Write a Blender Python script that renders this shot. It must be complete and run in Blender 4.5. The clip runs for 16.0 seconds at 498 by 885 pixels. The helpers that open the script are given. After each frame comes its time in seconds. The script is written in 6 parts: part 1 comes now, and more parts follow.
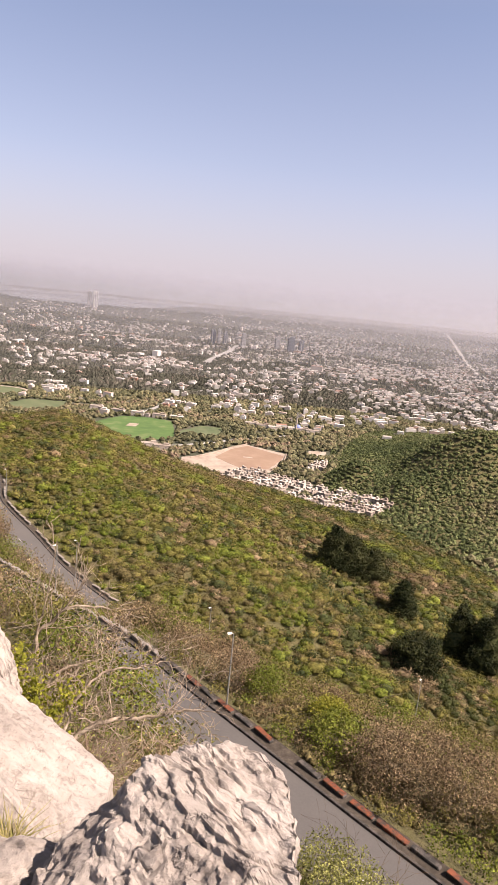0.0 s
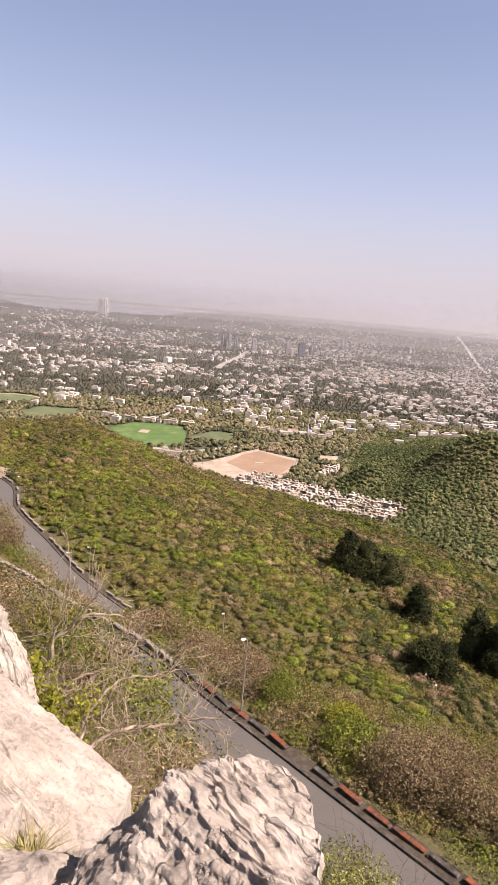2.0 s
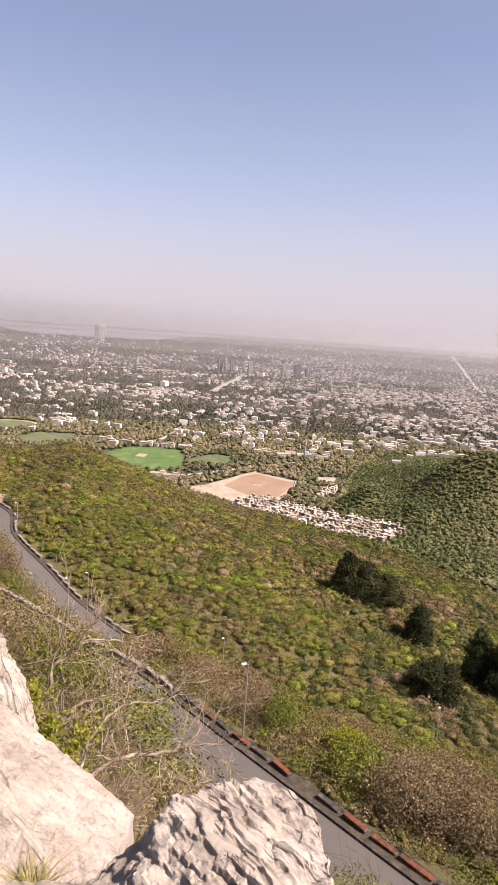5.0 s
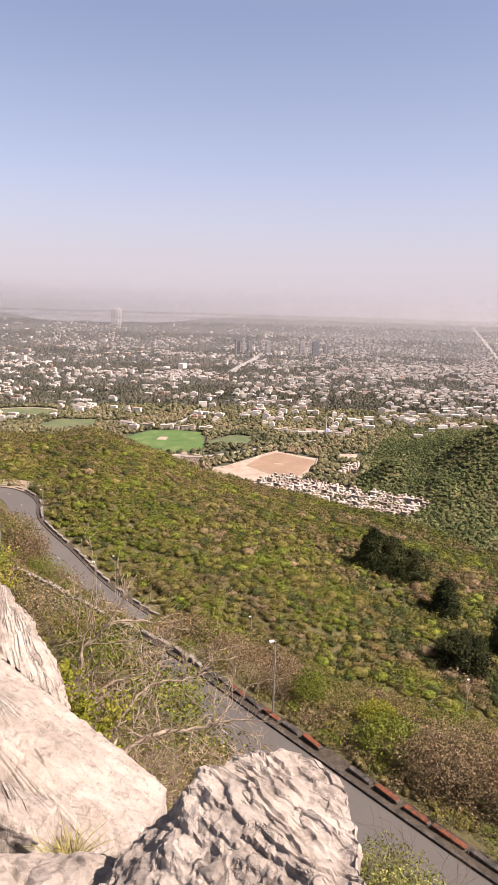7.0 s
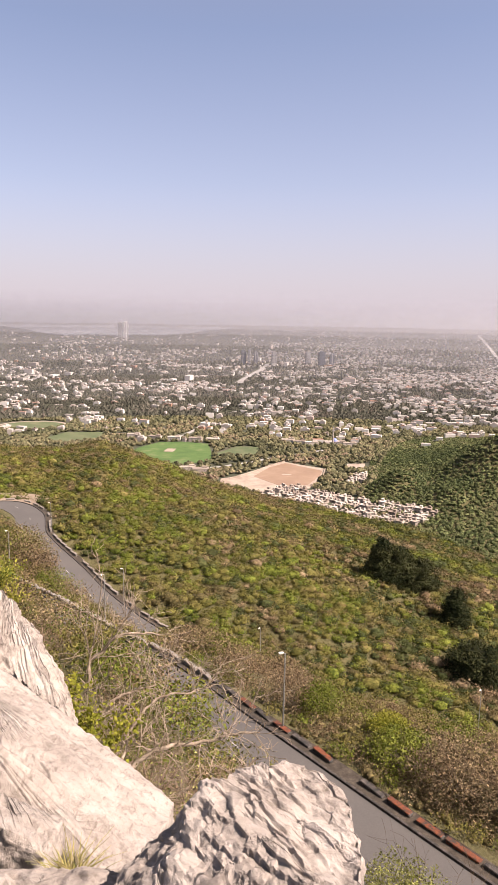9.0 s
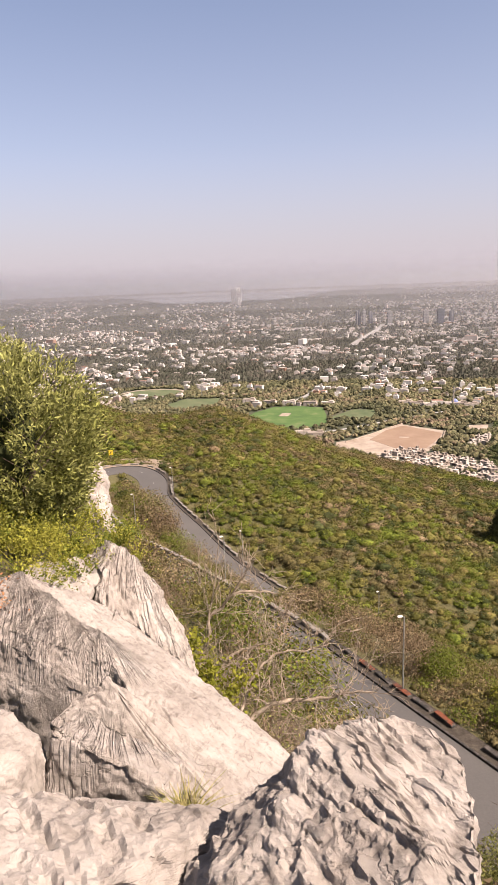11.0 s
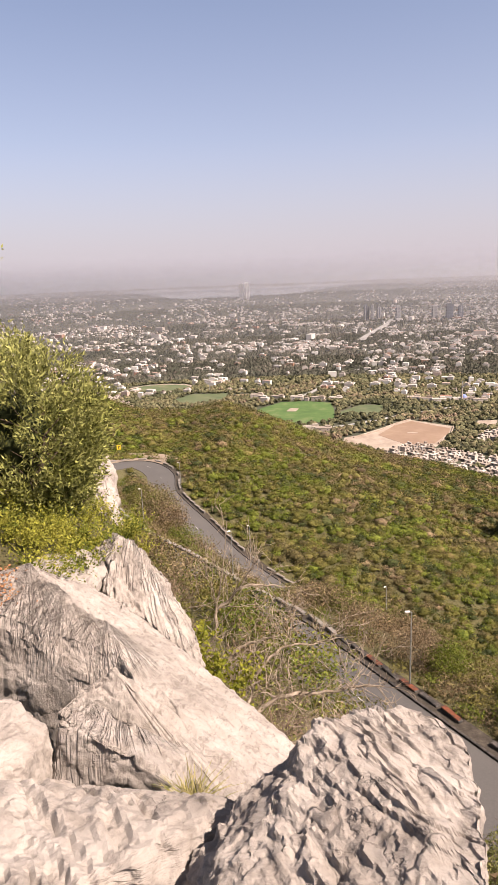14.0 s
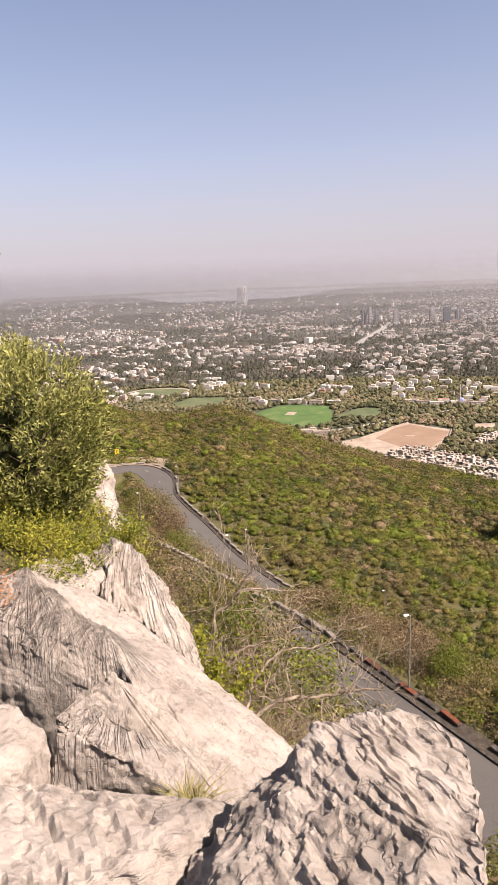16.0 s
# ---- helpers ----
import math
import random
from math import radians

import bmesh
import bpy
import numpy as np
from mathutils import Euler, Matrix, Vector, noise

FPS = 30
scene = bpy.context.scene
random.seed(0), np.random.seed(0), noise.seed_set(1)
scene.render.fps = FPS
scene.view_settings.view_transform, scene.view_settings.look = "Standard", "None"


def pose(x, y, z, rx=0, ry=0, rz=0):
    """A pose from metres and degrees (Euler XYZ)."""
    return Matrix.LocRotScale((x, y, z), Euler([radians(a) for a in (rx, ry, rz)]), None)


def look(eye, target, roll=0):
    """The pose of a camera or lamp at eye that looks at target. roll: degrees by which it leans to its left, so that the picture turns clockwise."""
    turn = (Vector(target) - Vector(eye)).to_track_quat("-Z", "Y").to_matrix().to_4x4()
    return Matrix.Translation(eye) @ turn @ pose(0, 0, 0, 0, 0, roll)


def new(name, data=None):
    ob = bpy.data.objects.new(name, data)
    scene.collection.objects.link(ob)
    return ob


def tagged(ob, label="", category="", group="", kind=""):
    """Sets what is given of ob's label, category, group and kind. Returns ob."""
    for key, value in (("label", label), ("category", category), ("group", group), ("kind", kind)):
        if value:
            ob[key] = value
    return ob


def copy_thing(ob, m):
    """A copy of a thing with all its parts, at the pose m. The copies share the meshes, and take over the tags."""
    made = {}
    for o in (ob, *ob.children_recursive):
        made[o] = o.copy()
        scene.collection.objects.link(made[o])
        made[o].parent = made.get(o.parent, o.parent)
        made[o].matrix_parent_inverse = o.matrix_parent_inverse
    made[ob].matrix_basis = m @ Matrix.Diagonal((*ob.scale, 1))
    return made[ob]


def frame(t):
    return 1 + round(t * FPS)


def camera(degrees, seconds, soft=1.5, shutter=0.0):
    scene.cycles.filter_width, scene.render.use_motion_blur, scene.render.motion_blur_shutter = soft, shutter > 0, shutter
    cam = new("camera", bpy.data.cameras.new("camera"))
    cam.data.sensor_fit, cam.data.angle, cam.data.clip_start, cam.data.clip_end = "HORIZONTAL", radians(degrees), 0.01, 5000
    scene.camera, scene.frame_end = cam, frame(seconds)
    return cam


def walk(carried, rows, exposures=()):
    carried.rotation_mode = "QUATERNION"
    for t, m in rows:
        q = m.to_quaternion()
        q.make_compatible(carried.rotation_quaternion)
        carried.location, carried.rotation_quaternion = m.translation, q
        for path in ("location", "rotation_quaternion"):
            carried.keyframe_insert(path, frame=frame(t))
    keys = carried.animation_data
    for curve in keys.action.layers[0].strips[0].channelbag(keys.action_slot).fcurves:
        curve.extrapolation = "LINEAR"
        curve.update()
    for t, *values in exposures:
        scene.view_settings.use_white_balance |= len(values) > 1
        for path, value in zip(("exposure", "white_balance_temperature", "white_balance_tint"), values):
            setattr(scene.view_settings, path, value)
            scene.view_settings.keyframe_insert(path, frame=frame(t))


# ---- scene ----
cam = camera(40.95, 16.0, soft=0.6)
walk(cam, [
    (0.0, pose(-0.058, -0.061, 230.105, 77.706, -5.588, 0.349)),
    (0.5, pose(-0.051, -0.060, 230.105, 77.753, -5.195, 0.629)),
    (1.0, pose(-0.077, -0.066, 230.108, 78.437, -5.372, 1.304)),
    (1.5, pose(-0.080, -0.058, 230.121, 78.419, -5.762, 0.962)),
    (2.0, pose(-0.088, -0.054, 230.129, 78.082, -4.818, 1.195)),
    (2.5, pose(-0.099, -0.052, 230.131, 78.164, -5.027, 1.736)),
    (3.0, pose(-0.105, -0.049, 230.132, 79.532, -5.568, 1.919)),
    (5.5, pose(-0.099, -0.058, 230.106, 80.134, -3.696, 0.676)),
    (6.0, pose(-0.100, -0.060, 230.107, 80.234, -3.552, 0.640)),
    (6.5, pose(-0.094, -0.054, 230.105, 80.172, -3.466, 0.318)),
    (7.0, pose(-0.078, -0.048, 230.089, 78.230, -1.707, 2.165)),
    (7.5, pose(-0.049, -0.019, 230.055, 76.420, -0.724, 1.549)),
    (8.0, pose(-0.047, -0.034, 230.068, 78.281, -0.847, 1.151)),
    (8.5, pose(-0.051, -0.043, 230.080, 78.720, -1.088, 1.174)),
    (9.0, pose(-0.046, -0.053, 230.091, 79.159, -0.930, 2.644)),
    (9.5, pose(-0.029, -0.012, 230.066, 76.092, 0.037, 9.171)),
    (10.0, pose(-0.005, -0.003, 230.043, 76.104, 2.031, 11.417)),
    (12.5, pose(-0.002, -0.003, 230.006, 76.122, 1.862, 12.750)),
    (13.0, pose(-0.005, 0.010, 229.994, 75.774, 1.923, 12.807)),
    (13.5, pose(-0.001, 0.003, 229.999, 75.825, 2.169, 12.769)),
    (14.0, pose(0.000, 0.000, 230.000, 75.792, 2.230, 12.736)),
    (14.5, pose(0.004, 0.003, 229.999, 75.712, 2.522, 12.608)),
    (15.0, pose(0.002, 0.004, 229.998, 75.741, 2.381, 12.620)),
    (15.5, pose(0.001, 0.002, 229.999, 75.811, 2.327, 12.537)),
    (16.0, pose(0.003, 0.000, 229.999, 76.105, 2.360, 12.537)),
], exposures=[(0.0, 1.45, 7000, 21), (9.0, 1.45, 7000, 21), (10.5, 1.36, 7000, 19), (16.0, 1.36, 7000, 19)])

# ---- light ----
SUN = Vector((0.80, -0.30, 0.97)).normalized()
world = bpy.data.worlds.new("sky")
scene.world = world
world.use_nodes = True
wn, wl = world.node_tree.nodes, world.node_tree.links
sky = wn.new("ShaderNodeTexSky")
sky.sky_type, sky.sun_disc = "NISHITA", False
sky.sun_elevation = math.asin(SUN.z)
sky.sun_rotation = math.atan2(SUN.x, SUN.y)
sky.altitude, sky.air_density, sky.dust_density, sky.ozone_density = 600, 1.0, 1.5, 3.0
wn["Background"].inputs["Strength"].default_value = 0.064
# the haze of the plain whitens the sky, most of all low down
coord, height = wn.new("ShaderNodeTexCoord"), wn.new("ShaderNodeSeparateXYZ")
wl.new(coord.outputs["Generated"], height.inputs[0])
veil = wn.new("ShaderNodeValToRGB")
for stop, (at, value) in zip([veil.color_ramp.elements[0], veil.color_ramp.elements[1], *[veil.color_ramp.elements.new(0.5) for _ in range(3)]],
                             ((0.0, 1.0), (0.62, 0.0), (0.07, 0.80), (0.18, 0.45), (0.36, 0.22))):
    stop.position, stop.color = at, (value, value, value, 1)
wl.new(height.outputs["Z"], veil.inputs["Fac"])
haze = wn.new("ShaderNodeMix")
haze.data_type = "RGBA"
tint = wn.new("ShaderNodeValToRGB")
for stop, (at, value) in zip([tint.color_ramp.elements[0], tint.color_ramp.elements[1], tint.color_ramp.elements.new(0.5)],
                             ((0.0, (3.85, 3.7, 4.05)), (0.45, (3.0, 3.35, 5.0)), (0.16, (3.6, 3.65, 4.5)))):
    stop.position, stop.color = at, (*value, 1)
wl.new(height.outputs["Z"], tint.inputs["Fac"])
wl.new(tint.outputs["Color"], haze.inputs["B"])
wl.new(veil.outputs["Color"], haze.inputs["Factor"])
wl.new(sky.outputs["Color"], haze.inputs["A"])
wl.new(haze.outputs["Result"], wn["Background"].inputs["Color"])
lamp = bpy.data.lights.new("sun", "SUN")
lamp.energy, lamp.angle, lamp.color = 5.0, radians(0.6), (1.0, 0.915, 0.81)
sun = new("sun", lamp)
sun.matrix_world = look((0, 0, 400), Vector((0, 0, 400)) - SUN)


# ---- noise for shaping ----
def hash_grid(i, j, k, seed):
    h = (i * 374761393 + j * 668265263 + k * 2147483647 + seed * 1274126177) & 0xFFFFFFFF
    h = ((h ^ (h >> 13)) * 1274126177) & 0xFFFFFFFF
    h = ((h ^ (h >> 16)) * 2246822519) & 0xFFFFFFFF
    return ((h ^ (h >> 15)) & 0xFFFFFF) / float(0xFFFFFF)


def value_noise(p, seed=0):
    """Smooth noise in 0..1 at the points p (n x 2 or n x 3)."""
    p = np.asarray(p, float)
    if p.shape[1] == 2:
        p = np.column_stack([p, np.zeros(len(p))])
    c = np.floor(p).astype(np.int64)
    f = p - c
    f = f * f * (3 - 2 * f)
    out = np.zeros(len(p))
    for a in (0, 1):
        for b in (0, 1):
            for d in (0, 1):
                w = (f[:, 0] if a else 1 - f[:, 0]) * (f[:, 1] if b else 1 - f[:, 1]) * (f[:, 2] if d else 1 - f[:, 2])
                out += w * hash_grid(c[:, 0] + a, c[:, 1] + b, c[:, 2] + d, seed)
    return out


def fbm(p, octaves=4, seed=0):
    p = np.asarray(p, float)
    total, amp, out = 0.0, 1.0, np.zeros(len(p))
    for o in range(octaves):
        out += amp * value_noise(p * 2 ** o + 17.3 * o, seed + o)
        total += amp
        amp *= 0.5
    return out / total - 0.5


# ---- materials ----
class Mat:
    """A node material with a few short ways to wire it."""

    def __init__(self, name, rough=0.8, metal=0.0, spec=0.3):
        self.m = bpy.data.materials.new(name)
        self.m.use_nodes = True
        self.n, self.l = self.m.node_tree.nodes, self.m.node_tree.links
        self.b = self.n["Principled BSDF"]
        self.b.inputs["Roughness"].default_value = rough
        self.b.inputs["Metallic"].default_value = metal
        self.b.inputs["Specular IOR Level"].default_value = spec
        self.coord = None

    def at(self):
        if self.coord is None:
            self.coord = self.n.new("ShaderNodeNewGeometry")
        return self.coord.outputs["Position"]

    def noise(self, scale, detail=4, rough=0.6, stretch=None, distortion=0.0):
        t = self.n.new("ShaderNodeTexNoise")
        t.inputs["Scale"].default_value, t.inputs["Detail"].default_value = scale, detail
        t.inputs["Roughness"].default_value, t.inputs["Distortion"].default_value = rough, distortion
        if stretch:
            v = self.n.new("ShaderNodeMapping")
            v.inputs["Scale"].default_value = stretch
            self.l.new(self.at(), v.inputs["Vector"])
            self.l.new(v.outputs["Vector"], t.inputs["Vector"])
        else:
            self.l.new(self.at(), t.inputs["Vector"])
        return t.outputs["Fac"]

    def ramp(self, fac, *stops):
        r = self.n.new("ShaderNodeValToRGB")
        e = r.color_ramp.elements
        while len(e) < len(stops):
            e.new(0.5)
        for s, (pos, col) in zip(e, stops):
            s.position, s.color = pos, (*col, 1)
        self.l.new(fac, r.inputs["Fac"])
        return r.outputs["Color"]

    def mix(self, fac, a, b, mode="MIX"):
        x = self.n.new("ShaderNodeMix")
        x.data_type, x.blend_type = "RGBA", mode
        for sock, val in ((x.inputs["Factor"], fac), (x.inputs["A"], a), (x.inputs["B"], b)):
            if isinstance(val, (int, float)):
                sock.default_value = val
            elif isinstance(val, tuple):
                sock.default_value = (*val, 1)
            else:
                self.l.new(val, sock)
        return x.outputs["Result"]

    def island(self):
        if self.coord is None:
            self.at()
        return self.coord.outputs["Random Per Island"]

    def piece(self):
        return self.n.new("ShaderNodeObjectInfo").outputs["Random"]

    def color(self, sock):
        if isinstance(sock, tuple):
            self.b.inputs["Base Color"].default_value = (*sock, 1)
        else:
            self.l.new(sock, self.b.inputs["Base Color"])
        return self

    def bump(self, fac, strength, distance):
        u = self.n.new("ShaderNodeBump")
        u.inputs["Strength"].default_value, u.inputs["Distance"].default_value = strength, distance
        self.l.new(fac, u.inputs["Height"])
        prev = self.b.inputs["Normal"]
        if prev.links:
            self.l.new(prev.links[0].from_socket, u.inputs["Normal"])
        self.l.new(u.outputs["Normal"], prev)
        return self

    def value(self, op, a, b=None, c=None):
        m = self.n.new("ShaderNodeMath")
        m.operation = op
        for sock, val in zip(m.inputs, (a, b, c)):
            if val is None:
                continue
            if isinstance(val, (int, float)):
                sock.default_value = val
            else:
                self.l.new(val, sock)
        return m.outputs[0]

    def flutes(self, apex, pitch, reach, facing):
        """Grooves that run out from an apex: 1 in a groove, 0 between."""
        d = self.n.new("ShaderNodeVectorMath")
        d.operation = "SUBTRACT"
        self.l.new(self.at(), d.inputs[0])
        d.inputs[1].default_value = apex
        s = self.n.new("ShaderNodeSeparateXYZ")
        self.l.new(d.outputs[0], s.inputs[0])
        r = self.value("SQRT", self.value("ADD", self.value("MULTIPLY", s.outputs["X"], s.outputs["X"]), self.value("MULTIPLY", s.outputs["Y"], s.outputs["Y"])))
        th = self.value("MULTIPLY", self.value("ARCTAN2", s.outputs["Y"], s.outputs["X"]), pitch)
        warp = self.value("MULTIPLY_ADD", self.noise(2.5, 3), 0.8, -0.4)
        c = self.n.new("ShaderNodeCombineXYZ")
        self.l.new(self.value("ADD", th, warp), c.inputs[0])
        self.l.new(self.value("MULTIPLY", r, 0.7), c.inputs[1])
        self.l.new(self.value("MULTIPLY", s.outputs["Z"], 0.4), c.inputs[2])
        t = self.n.new("ShaderNodeTexNoise")
        t.inputs["Scale"].default_value, t.inputs["Detail"].default_value = 1.0, 2.0
        self.l.new(c.outputs[0], t.inputs["Vector"])
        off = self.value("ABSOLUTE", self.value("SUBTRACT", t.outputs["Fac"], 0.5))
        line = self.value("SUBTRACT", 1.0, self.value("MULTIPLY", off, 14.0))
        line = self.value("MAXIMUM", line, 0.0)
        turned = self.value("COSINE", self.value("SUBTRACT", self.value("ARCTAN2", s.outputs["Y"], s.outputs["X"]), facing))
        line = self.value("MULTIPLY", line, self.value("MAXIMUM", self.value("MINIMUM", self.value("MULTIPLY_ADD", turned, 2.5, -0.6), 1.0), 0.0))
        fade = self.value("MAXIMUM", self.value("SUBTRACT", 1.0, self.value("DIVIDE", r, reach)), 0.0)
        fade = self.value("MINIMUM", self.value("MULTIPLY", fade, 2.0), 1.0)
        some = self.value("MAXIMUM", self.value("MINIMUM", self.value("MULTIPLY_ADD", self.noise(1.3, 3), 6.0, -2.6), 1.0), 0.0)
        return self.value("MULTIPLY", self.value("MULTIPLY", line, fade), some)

    def leafy(self, amount=0.25):
        """Some of the light goes through, as through thin leaves."""
        self.b.inputs["Transmission Weight"].default_value = 0.0
        self.b.inputs["Subsurface Weight"].default_value = 0.0
        t = self.n.new("ShaderNodeBsdfTranslucent")
        link = self.b.inputs["Base Color"].links
        if link:
            self.l.new(link[0].from_socket, t.inputs["Color"])
        else:
            t.inputs["Color"].default_value = self.b.inputs["Base Color"].default_value
        x = self.n.new("ShaderNodeMixShader")
        x.inputs["Fac"].default_value = amount
        self.l.new(self.b.outputs[0], x.inputs[1])
        self.l.new(t.outputs[0], x.inputs[2])
        self.l.new(x.outputs[0], self.n["Material Output"].inputs["Surface"])
        return self


# ---- mesh helpers ----
def mesh_of(name, verts, faces, mats, index=None, smooth=False):
    """A mesh from arrays; faces: (n,3) or (n,4) or a list of tuples."""
    me = bpy.data.meshes.new(name)
    verts = np.asarray(verts, np.float32)
    if isinstance(faces, np.ndarray):
        k = faces.shape[1]
        me.vertices.add(len(verts))
        me.vertices.foreach_set("co", verts.ravel())
        me.loops.add(faces.size)
        me.loops.foreach_set("vertex_index", faces.astype(np.int32).ravel())
        me.polygons.add(len(faces))
        me.polygons.foreach_set("loop_start", np.arange(0, faces.size, k, dtype=np.int32))
        me.polygons.foreach_set("loop_total", np.full(len(faces), k, np.int32))
    else:
        me.from_pydata(verts.tolist(), [], faces)
    for m in mats if isinstance(mats, (list, tuple)) else [mats]:
        me.materials.append(m.m)
    if index is not None:
        me.polygons.foreach_set("material_index", np.asarray(index, np.int32))
    me.polygons.foreach_set("use_smooth", np.full(len(me.polygons), smooth))
    me.update(calc_edges=True)
    me.validate()
    return me


def part(name, bm, material, parent, label="", smooth=False):
    """Link a bmesh (or a finished mesh) as one object under a thing or a part."""
    if isinstance(bm, bmesh.types.BMesh):
        me = bpy.data.meshes.new(name)
        bm.to_mesh(me)
        bm.free()
        if material:
            me.materials.append(material.m)
        me.polygons.foreach_set("use_smooth", np.full(len(me.polygons), smooth))
    else:
        me = bm
    ob = new(name, me)
    if parent:
        ob.parent = parent
    return tagged(ob, label)


def box(bm, x0, x1, y0, y1, z0, z1, bevel=0.0, m=None):
    """A box, bevelled if asked, added to bm."""
    r = bmesh.ops.create_cube(bm, size=1)
    vs = r["verts"]
    for v in vs:
        v.co = Vector((x0 + (v.co.x + 0.5) * (x1 - x0), y0 + (v.co.y + 0.5) * (y1 - y0), z0 + (v.co.z + 0.5) * (z1 - z0)))
    if bevel:
        es = list({e for v in vs for e in v.link_edges})
        got = bmesh.ops.bevel(bm, geom=es, offset=bevel, segments=1, affect="EDGES", profile=0.5)
        vs = list({v for f in got["faces"] for v in f.verts} | {v for v in vs if v.is_valid})
    if m is not None:
        for v in vs:
            v.co = m @ v.co
    return vs


def rod(bm, a, b, r0, r1, sides=8):
    """A tapered rod from a to b."""
    a, b = Vector(a), Vector(b)
    q = (b - a).to_track_quat("Z", "Y").to_matrix().to_4x4()
    bmesh.ops.create_cone(bm, cap_ends=True, segments=sides, radius1=r0, radius2=r1, depth=(b - a).length,
                          matrix=Matrix.Translation((a + b) / 2) @ q)


# ---- the lie of the land ----
# the middle of the mountain road: past the lookout, round the hairpin, back below
ROAD = [(52, -12, 201), (38, 3, 200.2), (22, 18.5, 199.3), (11.3, 29.8, 198.4), (-2, 45.8, 197), (-12, 59, 195.2), (-19.3, 66.3, 194),
        (-30.3, 78.7, 192), (-47, 97, 189), (-62, 118, 186.3), (-71.5, 136, 184.6), (-73.5, 149, 183.6), (-66.5, 155.8, 183),
        (-58.5, 149.4, 182.6), (-52.8, 136.3, 182), (-41.4, 123.2, 180), (-32, 112.8, 178), (-20, 102.9, 176), (-9.2, 97.6, 174),
        (11, 92.7, 170), (32, 90.7, 166), (62, 92, 162), (110, 104, 156), (160, 112, 150)]
HALF = 3.3


def spline(points, step):
    """Points at even steps along a smooth line through the given ones."""
    p = np.array(points, float)
    e = np.vstack([2 * p[0] - p[1], p, 2 * p[-1] - p[-2]])
    out = []
    for i in range(1, len(e) - 2):
        n = max(2, int(np.linalg.norm(e[i + 1] - e[i]) / (step * 0.25)))
        t = np.linspace(0, 1, n, endpoint=False)[:, None]
        out.append(0.5 * (2 * e[i] + (e[i + 1] - e[i - 1]) * t + (2 * e[i - 1] - 5 * e[i] + 4 * e[i + 1] - e[i + 2]) * t ** 2
                          + (3 * e[i] - e[i - 1] - 3 * e[i + 1] + e[i + 2]) * t ** 3))
    q = np.vstack(out + [p[-1:]])
    s = np.concatenate([[0], np.cumsum(np.linalg.norm(np.diff(q[:, :2], axis=0), axis=1))])
    k = np.arange(0, s[-1], step)
    return np.column_stack([np.interp(k, s, q[:, c]) for c in range(q.shape[1])])


LINE = spline(ROAD, 1.0)
TURN = int(np.argmin(np.hypot(LINE[:, 0] + 70, LINE[:, 1] - 154)))
CREST_AZ = [-90, -40, -30, -26, -22, -18.5, -15.2, -11, -6, -1, 5.3, 11.5, 17.6, 23.5, 40, 90]
CREST_DEP = [9.0, 9.0, 9.2, 9.8, 11.3, 11.45, 11.0, 12.5, 14.6, 15.7, 16.8, 17.9, 19.4, 20.7, 22, 22]
CREST_R = [330, 330, 330, 320, 300, 300, 295, 285, 275, 262, 250, 240, 228, 218, 210, 210]
HILL_AZ = [-90, 7.5, 9.0, 11, 13.2, 16.3, 18, 21.5, 30, 90]
HILL_H = [0, 0, 5, 14, 22, 44, 56, 74, 110, 150]


def line_near(x, y, line):
    """Distance to a line of points, its height there, and the index."""
    best, idx = np.full(len(x), 1e9), np.zeros(len(x), int)
    for i, (a, b, c) in enumerate(line):
        d = (x - a) ** 2 + (y - b) ** 2
        k = d < best
        best[k], idx[k] = d[k], i
    return np.sqrt(best), line[idx, 2], idx


def soft_height(x, y, line):
    """The line's height near x, y, blended where several stretches are about as near."""
    top, total = np.zeros(len(x)), np.zeros(len(x))
    for a, b, c in line[::3]:
        w = 1.0 / ((x - a) ** 2 + (y - b) ** 2 + 9.0) ** 2.5
        top += w * c
        total += w
    return top / total


def smoothstep(a, b, v):
    t = np.clip((v - a) / (b - a), 0, 1)
    return t * t * (3 - 2 * t)


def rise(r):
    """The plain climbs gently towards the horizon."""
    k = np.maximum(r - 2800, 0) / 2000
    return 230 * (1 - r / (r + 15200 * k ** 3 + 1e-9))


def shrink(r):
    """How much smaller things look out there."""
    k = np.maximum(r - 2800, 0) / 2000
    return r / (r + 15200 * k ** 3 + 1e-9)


def edge_slope(line, off, lift):
    """For bearings from the lookout: the slope down to the road's edge at that offset."""
    t = np.gradient(line[:, :2], axis=0)
    t /= np.linalg.norm(t, axis=1)[:, None]
    x, y = line[:, 0] + t[:, 1] * off, line[:, 1] - t[:, 0] * off
    az, slope = np.degrees(np.arctan2(x, y)), (230 - line[:, 2] - lift) / np.hypot(x, y)
    k = np.argsort(az)
    return az[k], slope[k]


UPPER_MID = edge_slope(LINE[25:TURN - 12], 0.7, 0.05)
UPPER_EDGE = edge_slope(LINE[25:TURN - 12], HALF + 0.9, 0.05)
LOWER_MID = edge_slope(LINE[TURN + 14:], -0.6, 0.1)


